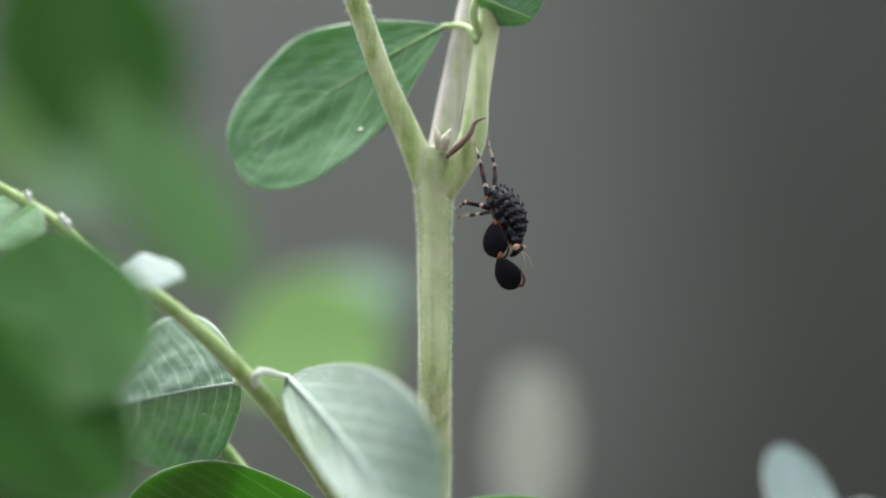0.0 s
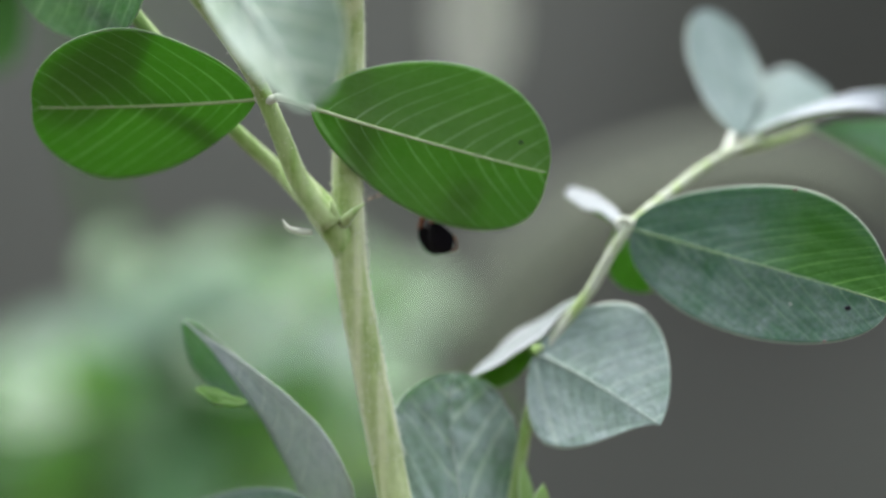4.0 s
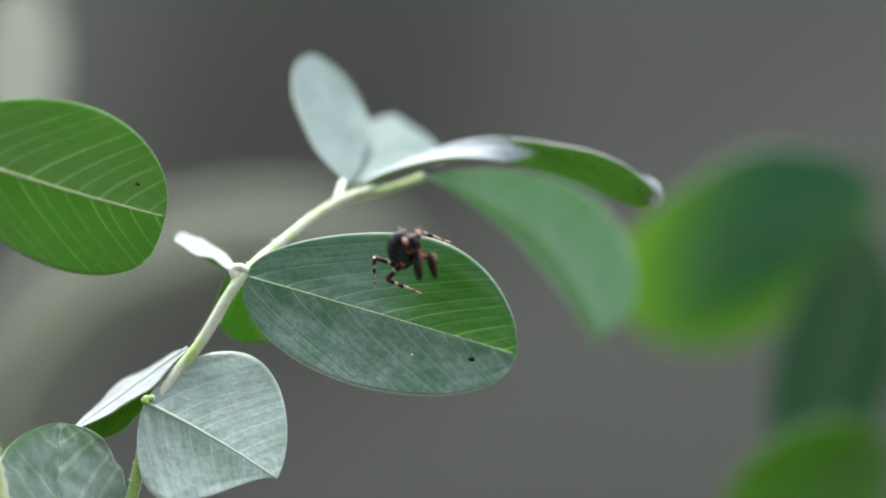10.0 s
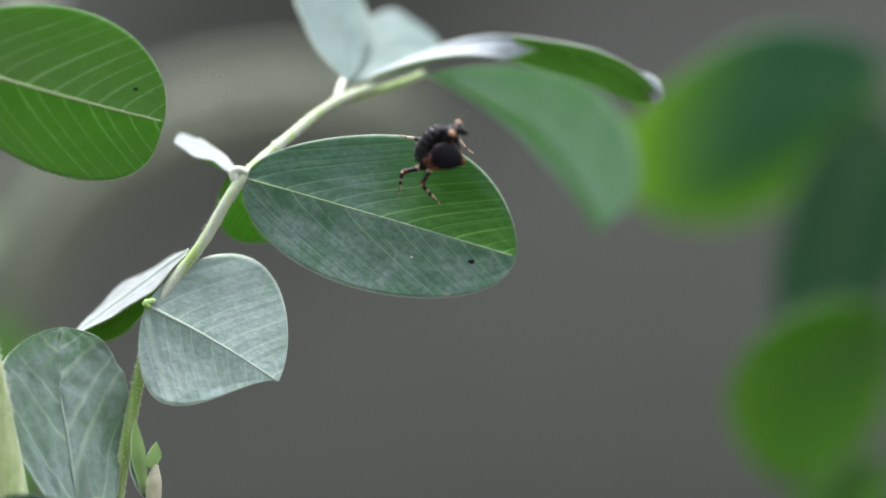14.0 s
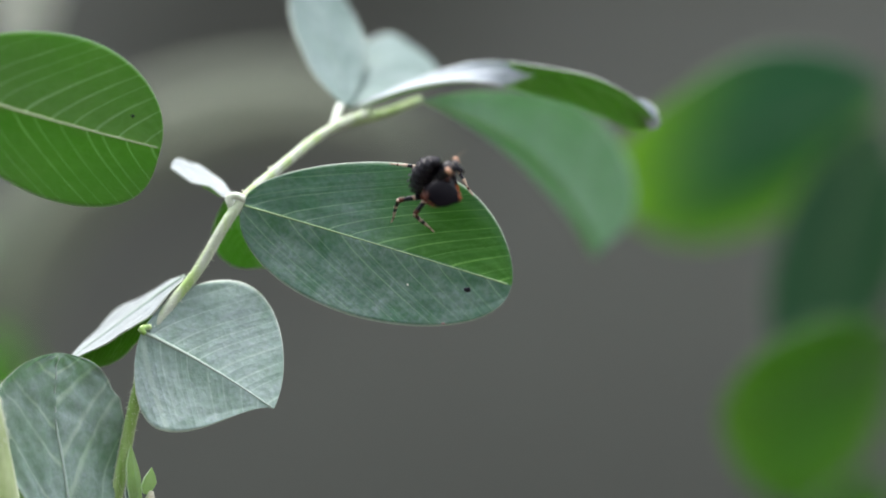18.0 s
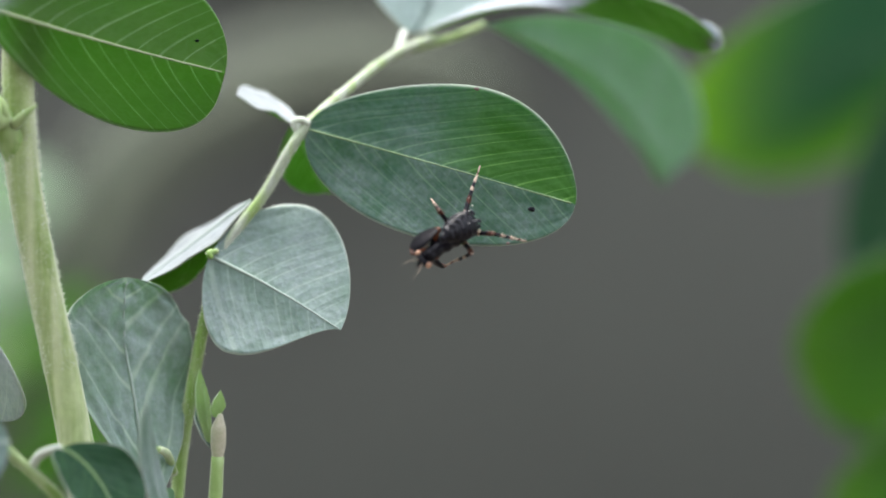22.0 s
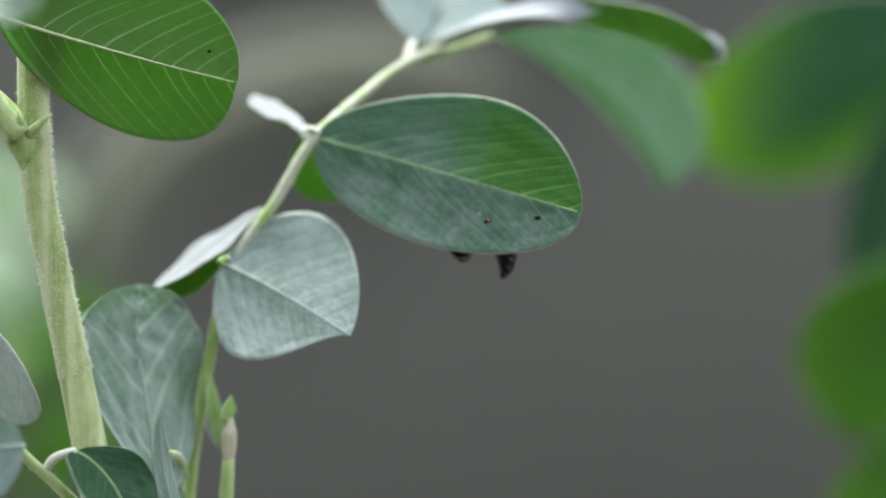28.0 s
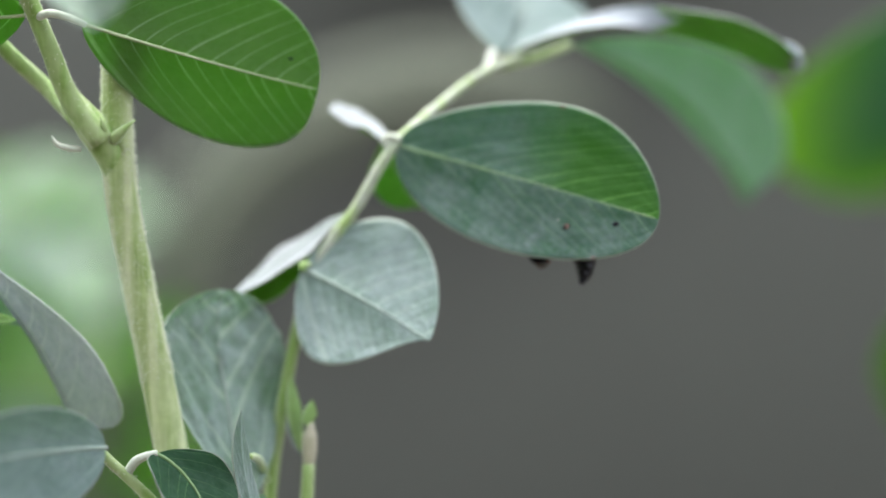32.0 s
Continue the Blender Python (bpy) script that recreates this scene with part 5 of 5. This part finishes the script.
# seconds; hip, neck, way of the back; lift of the abdomen; feet hind left, hind right, middle left, middle right;
# elbow and end of the right and of the left foreleg
STANCES = [
    (0, (-44.7, -4, 378.2), (-42.3, -4.7, 371.9), (1, -0.3, 0.1), 146, (-45.6, -1, 384.6), (-47.2, -3, 384.8), (-50.1, 0, 375.6), (-49.5, -2, 376.4), (-43.9, -6, 370.2), (-41.6, -6, 366.3), (-46.6, -8, 377.1), (-46.3, -8, 372.7)),
    (0.6, (-44.9, -4, 378.9), (-42.5, -4.9, 372.7), (1, -0.3, 0.1), 146, (-45.7, -1, 384.7), (-47.3, -3, 384.9), (-50.2, 0, 375.7), (-49.6, -2, 376.5), (-44.5, -6, 371.3), (-47.1, -6, 368.1), (-45.7, -8, 377.9), (-46.1, -8, 373)),
    (1, (-45, -4, 378.9), (-42.5, -5.2, 372.8), (1, -0.3, 0.1), 146, (-45.8, -1, 384.8), (-47.4, -3, 385.1), (-50.3, 0, 375.8), (-49.7, -2, 376.7), (-42.2, -8, 373.5), (-46, -7, 373.1), (-45.3, -3, 377.1), (-45.4, -2, 373.7)),
    (1.6, (-44.8, -4, 378.8), (-42.3, -5.4, 372.7), (1, -0.3, 0.1), 146, (-45.6, -1, 384.7), (-47.1, -3, 385), (-50.1, 0, 375.7), (-49.5, -2, 376.6), (-42.7, -8, 373), (-48.8, -6, 372.3), (-44.9, -3, 376.7), (-45, -2, 373.2)),
    (2, (-45.5, -4, 375.2), (-43.3, -6.6, 369.4), (1, -0.3, 0.2), 92, (-46.5, -1, 381.8), (-45.6, -3, 382.9), (-49.7, 0, 379), (-49.7, -2, 376.2), (-47.7, -6, 368.4), (-49.8, -6, 363.3), (-45.5, -4, 370.9), (-47.4, -3, 367.2)),
    (2.5, (-46.9, -4, 359.3), (-44.5, -4, 352.8), (1, -0.3, 0.2), 40, (-50.3, -1, 363.5), (-50.2, -2, 360.8), (-50.5, 0, 358.3), (-50.3, -2, 354.9), (-47.5, -6, 354.7), (-47.6, -6, 350.2), (-46.2, -4, 354.1), (-46, -3, 350.2)),
    (3, (-47.8, 6, 345.3), (-46.0, 6, 338.9), (1, -0.3, 0.2), 64, (-50.9, 3, 348.8), (-50.9, 3, 345.9), (-50.9, 3, 340.7), (-50.9, 3, 338.1), (-48.7, 6, 339.4), (-47.7, 6, 334.7), (-47.7, 6, 339.4), (-47.0, 6, 334.7)),
    (4, (-43.7, 6, 331.9), (-43.5, 6, 324.6), (1, -0.3, 0.2), 60, (-50.8, 3, 330.9), (-50.8, 3, 332.8), (-50.8, 3, 328.9), (-51, 3, 327.1), (-44.9, 6, 323.8), (-40.0, 6, 319.3), (-43.5, 6, 325.9), (-42.5, 6, 324.0)),
    (4.5, (-45.5, 6, 334.1), (-45.1, 6, 326.8), (1, -0.3, 0.2), 60, (-50.9, 3, 330.7), (-50.9, 3, 332.7), (-50.9, 3, 328.7), (-51, 3, 327.1), (-46.2, 6, 326.0), (-45.6, 6, 322.1), (-45.2, 6, 327.6), (-44.2, 6, 325.6)),
    (5.0, (-46.3, -9, 320), (-46.6, -10, 313.3), (1, -0.3, 0.2), 60, (-48.2, -9, 322.5), (-48.2, -12, 322), (-48.4, -9, 316.5), (-48.4, -12, 316), (-47, -12.5, 311.5), (-46.2, -12, 308), (-46, -8.5, 312), (-45.5, -8, 308.5)),
    (5.5, (-44, -9, 313.2), (-39.6, -9.6, 309.7), (0.5, -0.3, 0.8), 64, (-47.6, -9, 313.8), (-47.6, -11.5, 312.8), (-42.4, -5, 307.6), (-40.8, -7, 307.5), (-37.6, -10, 309.2), (-36, -9, 309.8), (-37.6, -8, 309.6), (-35.8, -7, 310.2)),
    (5.85, (-38.2, -6, 312.5), (-33.2, -6.8, 315.2), (-0.4, -0.3, 0.9), 84, (-41.6, -4, 308), (-40, -7, 307.8), (-34, 0, 310.6), (-33.8, -2, 309.8), (-31.8, -4, 314), (-31, -3.5, 317), (-31.6, -2.5, 314.8), (-31, -1.5, 318)),
    (6.1, (-34.6, -1, 314.2), (-31.1, -5.3, 318), (-0.7, -0.3, 0.7), 100, (-36.2, 2, 309.5), (-33.3, -1, 308.2), (-30.2, 2, 313.5), (-29.3, -1, 313.1), (-30.7, -3, 315.8), (-30.3, -3, 319.7), (-29.7, -1, 319.5), (-29.9, 0, 323.9)),
    (6.5, (-33.7, -1, 314.8), (-31.7, -4.8, 320), (-1, -0.35, 0.1), 122, (-36.2, 2, 309.5), (-32.8, -2, 308.2), (-29.2, 2, 313.5), (-28.6, -1, 313.1), (-30.8, -3, 315.9), (-30.3, -3, 319.7), (-29.8, 0, 320.3), (-29.9, 0, 324)),
    (7, (-28.9, -1, 316.7), (-27.7, -3.8, 322.7), (-1, -0.3, 0.1), 66, (-36, 3, 309.5), (-31, -2, 311.4), (-22.1, 2, 322.5), (-27.2, -2, 317.6), (-25.8, -3, 319), (-25.2, -3, 323.5), (-25.5, 0, 319.3), (-24.2, 0, 322.7)),
    (7.5, (-20.5, -1, 326.6), (-17.8, -6.3, 329.7), (-0.85, -0.3, 0.5), 50, (-26, 3, 324), (-24.2, -2, 324.7), (-14.3, 2, 327.2), (-18.5, -2, 323.5), (-15.7, -3, 328.2), (-13.2, -3, 328.8), (-16.8, 0, 327.8), (-14.3, 0, 330)),
    (8, (-12.2, -3, 327.8), (-7.8, -7.3, 330.6), (-0.5, -0.35, 0.85), 64, (-13.1, 1, 329), (-14.9, -2, 319.8), (-9.1, 0, 327.9), (-6.5, -3, 321.7), (-8.4, -6, 329.2), (-9.6, -6, 326.8), (-7.6, -3, 329.4), (-8.0, -3, 327.2)),
    (8.5, (-6.6, -4, 329.1), (-2.6, -8.6, 332), (-0.5, -0.35, 0.85), 70, (-8.8, -2, 329.4), (-11.3, -3, 322.2), (-3.8, -3, 330.4), (-4.4, -4, 324.2), (-2.9, -7, 331), (-2.6, -7, 327.6), (-1.4, -4, 331), (-0.4, -4, 328.6)),
    (9, (0.5, -6, 326.7), (3.9, -11.1, 329.5), (-0.55, -0.4, 0.8), 132, (-1.7, -5, 329.3), (-3.4, -4, 322), (5, -6, 326.6), (2.1, -5, 322.3), (4.5, -10, 326.7), (1.5, -11, 326.6), (4.5, -8, 326.7), (1.6, -8, 326.8)),
    (10, (-2.7, -6, 325.9), (-1.4, -12.3, 328), (-0.3, -0.4, 0.85), 148, (-3.2, -6, 329.6), (-5.7, -4, 322.7), (2.6, -6, 328), (-0.6, -5, 322.3), (-1.0, -10.5, 326.7), (-0.1, -15.0, 325.4), (-1.3, -9.5, 326.6), (-0.5, -14.0, 325.2)),
    (11, (-1, -6, 326.2), (0.1, -12.2, 328.5), (-0.3, -0.4, 0.85), 148, (-3.4, -6, 328.9), (-3.1, -4, 322.5), (3.9, -6, 327), (1.4, -5, 321.4), (0.5, -10.4, 327.2), (1.4, -14.9, 325.9), (0.2, -9.4, 327.1), (1.0, -13.9, 325.7)),
    (12, (-0.6, -6, 326.2), (1.1, -12.1, 328.6), (-0.3, -0.4, 0.85), 148, (-3.4, -6, 328.9), (-3, -4, 322.7), (4, -6, 326.9), (0.8, -5, 321.7), (1.5, -10.3, 327.3), (2.4, -14.8, 326.0), (1.2, -9.3, 327.2), (2.0, -13.8, 325.8)),
    (13, (0.2, -6, 325.8), (2.6, -11.6, 328.7), (-0.5, -0.4, 0.8), 148, (-2.9, -6, 328.7), (-3.2, -4, 322), (3.9, -6, 326.7), (0.9, -5, 321.4), (4.3, -11, 325.7), (0.6, -12, 326.5), (4.1, -9, 325.4), (1, -9, 325.7)),
    (14, (0, -6, 326.3), (3.5, -10.8, 329.5), (-0.5, -0.4, 0.8), 148, (-3, -6, 329), (-3, -4, 322.3), (5.2, -6, 327), (1.6, -5, 321.3), (4.1, -11, 326.2), (0.4, -12, 327.1), (3.9, -9, 325.9), (0.8, -9, 326.3)),
    (15.2, (0, -6, 326.3), (3.5, -10.8, 329.5), (-0.5, -0.4, 0.8), 148, (-3, -6, 329), (-3, -4, 322.3), (5.2, -6, 327), (1.6, -5, 321.3), (4.1, -11, 326.2), (0.4, -12, 327.1), (3.9, -9, 325.9), (0.8, -9, 326.3)),
    (16.5, (0.3, -6, 326.6), (4.1, -10.4, 330.1), (-0.6, -0.35, 0.8), 148, (-3.1, -6, 329.1), (-3.3, -4, 322.2), (5.7, -6, 325.7), (1.6, -5, 321.6), (4.3, -11, 325.9), (1.1, -12, 325.5), (3.7, -7, 325.6), (6.8, -7, 324.1)),
    (17, (0.1, -6, 326.4), (4, -10.2, 329.9), (-0.6, -0.35, 0.8), 148, (-3.2, -6, 329), (-3.5, -4, 322.4), (6.7, -6, 324.5), (1.4, -5, 321.9), (4.1, -11, 325.7), (0.9, -12, 325.3), (3.6, -7, 325.6), (6.5, -7, 323.9)),
    (18, (0, -6, 326.1), (3.5, -11.2, 328.6), (-0.5, -0.45, 0.8), 140, (-3.6, -6, 329), (-3.4, -4, 322.4), (5.6, -6, 325.5), (1.3, -5, 321.4), (4.3, -11, 325), (0.7, -12, 325.8), (3.9, -9, 325.8), (0.8, -9, 326.2)),
    (18.5, (0.5, -6, 326.3), (3, -12.2, 325.5), (-0.2, -0.8, 0.6), 110, (1.9, -6, 329), (-3.1, -5, 329), (5.3, -6, 325.9), (-2.7, -5, 322.5), (1.2, -9, 325.3), (3.4, -8, 323.7), (3, -8, 325.7), (4.7, -7, 324.6)),
    (19, (-0.7, -6, 326.5), (1.3, -10.6, 322), (0.1, -1, 0.35), 118, (4.1, -6, 326.7), (-3.2, -6, 328.9), (2.3, -6, 321.1), (-3.3, -5, 322.1), (0.2, -6, 323.1), (-0.3, -3, 324.7), (2, -6, 323), (1.6, -3, 324.6)),
    (20, (0.5, -6, 321.9), (0.5, -10.1, 316.6), (0, -1, 0.35), 122, (3.1, -7, 327.5), (-5, -5, 325.5), (5.2, -5, 317.7), (-2.8, -5, 316.7), (-0.7, -7, 315.7), (-0, -5, 318.6), (2, -7, 315.7), (1.2, -5, 318.6)),
    (21, (-3.1, -8, 316.4), (-8.6, -8, 312.3), (0, -1, 0.3), 122, (4.2, -9, 311.6), (-3.2, -5, 324.6), (-6.2, -9, 311.6), (-7.1, -6, 316.5), (-7.8, -8, 313), (-8.3, -3, 311.9), (-7.1, -8, 312.5), (-8, -3, 311.4)),
    (22, (-1.8, -10, 313.8), (-6.8, -12.5, 310.1), (0, -1, 0.3), 122, (4.4, -10, 311.9), (-0.4, -6, 320.9), (-4.4, -10, 309.3), (-6.1, -7, 316.5), (-5.2, -12, 313.5), (-8.3, -12, 311.2), (-6, -9, 310), (-5.4, -3, 308.9)),
    (23, (-1.7, -10, 313.9), (-6.8, -12.2, 310.1), (0, -1, 0.3), 122, (2.8, -10, 311.8), (-0.8, -7, 318.4), (-4, -10, 309.8), (-6.1, -7, 315.6), (-10.8, -11, 311.8), (-15.1, -11, 312.1), (-6.1, -9, 309.9), (-5.6, -3, 308.8)),
    (24, (-1.7, -10, 313.4), (-6.3, -13.1, 309.6), (0, -1, 0.1), 122, (3.9, -10, 311.7), (-0.2, -6, 321.1), (-3.5, -10, 309.6), (-6.1, -7, 316.3), (-6.7, -11, 312.6), (-10.9, -11, 312.8), (-5.7, -9, 309.4), (-5.2, -3, 308.4)),
    (24.5, (-0.7, -9, 310.4), (-6.4, -11.3, 307.7), (0, -0.55, -0.9), 60, (4.4, -9, 311.5), (1.8, -10, 313), (-0.1, -6, 311), (-4.5, -9, 314.4), (-6.4, -11, 311), (-6, -11, 308.2), (-7, -8, 310.5), (-7.3, -8, 308)),
    (25, (2, 0, 310.9), (-1.9, 0, 311.0), (0.1, -0.3, -1), 54, (6, -8, 311.6), (2.8, -9, 311.9), (-1, -3, 311.5), (-4.2, -9, 312), (-1.4, -5, 314.4), (-1.9, -5, 312.6), (-1.8, -3, 314.2), (-2.0, -3, 312.4)),
    (26, (0.4, -1.5, 314.0), (-4.1, -1.5, 314.3), (0.1, -0.3, -1), 58, (4.9, -3.0, 312.5), (2.8, -2.0, 312.9), (-1.3, -2.0, 312.6), (-2.9, -2.0, 313.0), (-1.9, -1.5, 315.3), (-5.1, -1.5, 314.5), (0.1, -1.5, 313.1), (-2.4, -1.5, 308.4)),
    (28.8, (0.4, -1.5, 314.0), (-4.1, -1.5, 314.3), (0.1, -0.3, -1), 58, (4.9, -3.0, 312.5), (2.8, -2.0, 312.9), (-1.3, -2.0, 312.6), (-2.9, -2.0, 313.0), (-1.9, -1.5, 315.3), (-5.1, -1.5, 314.5), (0.1, -1.5, 313.1), (-2.4, -1.5, 308.4)),
    (29.5, (0.4, -1.5, 314.0), (-4.5, -1.5, 313.2), (0.1, -0.3, -1), 58, (4.9, -3.0, 312.5), (2.8, -2.0, 312.9), (-1.3, -2.0, 312.6), (-2.9, -2.0, 313.0), (-6.6, -6.5, 309.8), (-9.5, -6.5, 307.1), (0.1, -1.5, 313.1), (-2.4, -1.5, 308.4)),
    (30, (0.4, -1.5, 314.0), (-4.5, -1.5, 313.2), (0.1, -0.3, -1), 58, (4.9, -3.0, 312.5), (2.8, -2.0, 312.9), (-1.3, -2.0, 312.6), (-2.9, -2.0, 313.0), (-7.9, -5.5, 309.6), (-11.0, -5.5, 306.4), (0.1, -1.5, 313.1), (-2.4, -1.5, 308.4)),
    (30.8, (0.4, -1.5, 314.0), (-4.1, -1.5, 314.3), (0.1, -0.3, -1), 58, (4.9, -3.0, 312.5), (2.8, -2.0, 312.9), (-1.3, -2.0, 312.6), (-2.9, -2.0, 313.0), (-1.9, -1.5, 315.3), (-5.1, -1.5, 314.5), (0.1, -1.5, 313.1), (-2.4, -1.5, 308.4)),
    (32, (0.4, -1.5, 314.0), (-4.1, -1.5, 314.3), (0.1, -0.3, -1), 58, (4.9, -3.0, 312.5), (2.8, -2.0, 312.9), (-1.3, -2.0, 312.6), (-2.9, -2.0, 313.0), (-1.9, -1.5, 315.3), (-5.1, -1.5, 314.5), (0.1, -1.5, 313.1), (-2.4, -1.5, 308.4)),
]


def stepped(rows, upper, lower, length):
    """Adds rows where a limb turns far, and hangs the lower limb on the upper one's end."""
    tops, ends = [], []
    for i, ((t, a), (_, c)) in enumerate(zip(rows[upper], rows[lower])):
        if not i:
            tops.append((t, a))
            ends.append((t, c))
            continue
        t0, a0, c0 = rows[upper][i - 1][0], rows[upper][i - 1][1], rows[lower][i - 1][1]
        qa, qb, ra, rb = a0.to_quaternion(), a.to_quaternion(), c0.to_quaternion(), c.to_quaternion()
        if qa.dot(qb) < 0:
            qb.negate()
        if ra.dot(rb) < 0:
            rb.negate()
        turn = 2 * math.degrees(max(math.acos(min(1, qa.dot(qb))), math.acos(min(1, ra.dot(rb)))))
        steps = max(1, math.ceil(turn / 50))
        for k in range(1, steps + 1):
            f = k / steps
            top = Matrix.Translation(a0.translation.lerp(a.translation, f)) @ qa.slerp(qb, f).to_matrix().to_4x4()
            tops.append((t0 + (t - t0) * f, top))
            ends.append((t0 + (t - t0) * f, Matrix.Translation(top @ V((length * MM, 0, 0))) @ ra.slerp(rb, f).to_matrix().to_4x4()))
    rows[upper], rows[lower] = tops, ends


def motions():
    """Keys the insect: its body, abdomen, forelegs and the bending of its four walking legs."""
    body, rows = [], {name: [] for name in moving}
    for t, hip, neck, back, lift, hl, hr, ml, mr, re, rt, le, lt in STANCES:
        if t < 4.8:
            hip, neck, hl, hr, ml, mr, re, rt, le, lt = (leaned(V(p)) for p in (hip, neck, hl, hr, ml, mr, re, rt, le, lt))
        hip, neck = V(hip), V(neck)
        m = aimed(hip, neck - hip, V(back))
        body.append((t, m))
        inv = m.inverted()

        def inside(p):
            return inv @ (V(p) * MM) / MM

        eye_way = inv.to_3x3() @ V((0, -1, 0))
        rows["abdomen"].append((t, pose(0, 0, 0, 0, lift, 0)))
        for side, elbow, end in (("right", re, rt), ("left", le, lt)):
            s, e, f = SHOULDERS[side], inside(elbow), inside(end)
            k = s + (e - s).normalized() * COXA
            rows["coxa_" + side].append((t, aimed(s, e - s, V((0, 0, 1)))))
            turn = 1.4 if 21.5 < t < 24.2 or 9.8 < t < 12.2 or 16.4 < t < 17.2 or 0.8 < t < 1.8 else 5.0 if 18.8 < t < 21.2 else 0.0
            way = (f - e).normalized()
            rows["disc_" + side].append((t, aimed(k, way, eye_way + way.cross(eye_way) * turn, "y")))
        for name, foot in (("hind_left", hl), ("hind_right", hr), ("middle_left", ml), ("middle_right", mr)):
            h, f = HIPS[name], inside(foot)
            d = f - h
            reach = min(max(d.length, 1.0), FEMUR + SHIN - 0.02)
            way = d.normalized()
            out = V((-0.5 if "hind" in name else 0.2, 0.9 if "left" in name else -0.9, 0.9))
            out = (out - way * out.dot(way)).normalized()
            c = (FEMUR ** 2 + reach ** 2 - SHIN ** 2) / (2 * FEMUR * reach)
            c = max(-1.0, min(1.0, c))
            knee = h + way * (FEMUR * c) + out * (FEMUR * math.sqrt(1 - c * c))
            rows["femur_" + name].append((t, aimed(h, knee - h, out)))
            rows["shin_" + name].append((t, aimed(knee, h + way * reach - knee, out)))
    # the second limb of each pair stays on the end of the first; large turns go in small steps
    for side in ("left", "right"):
        stepped(rows, "coxa_" + side, "disc_" + side, COXA)
    for name in HIPS:
        stepped(rows, "femur_" + name, "shin_" + name, FEMUR)
    walk(mantis, body)
    for name, ob in moving.items():
        walk(ob, rows[name])


motions()
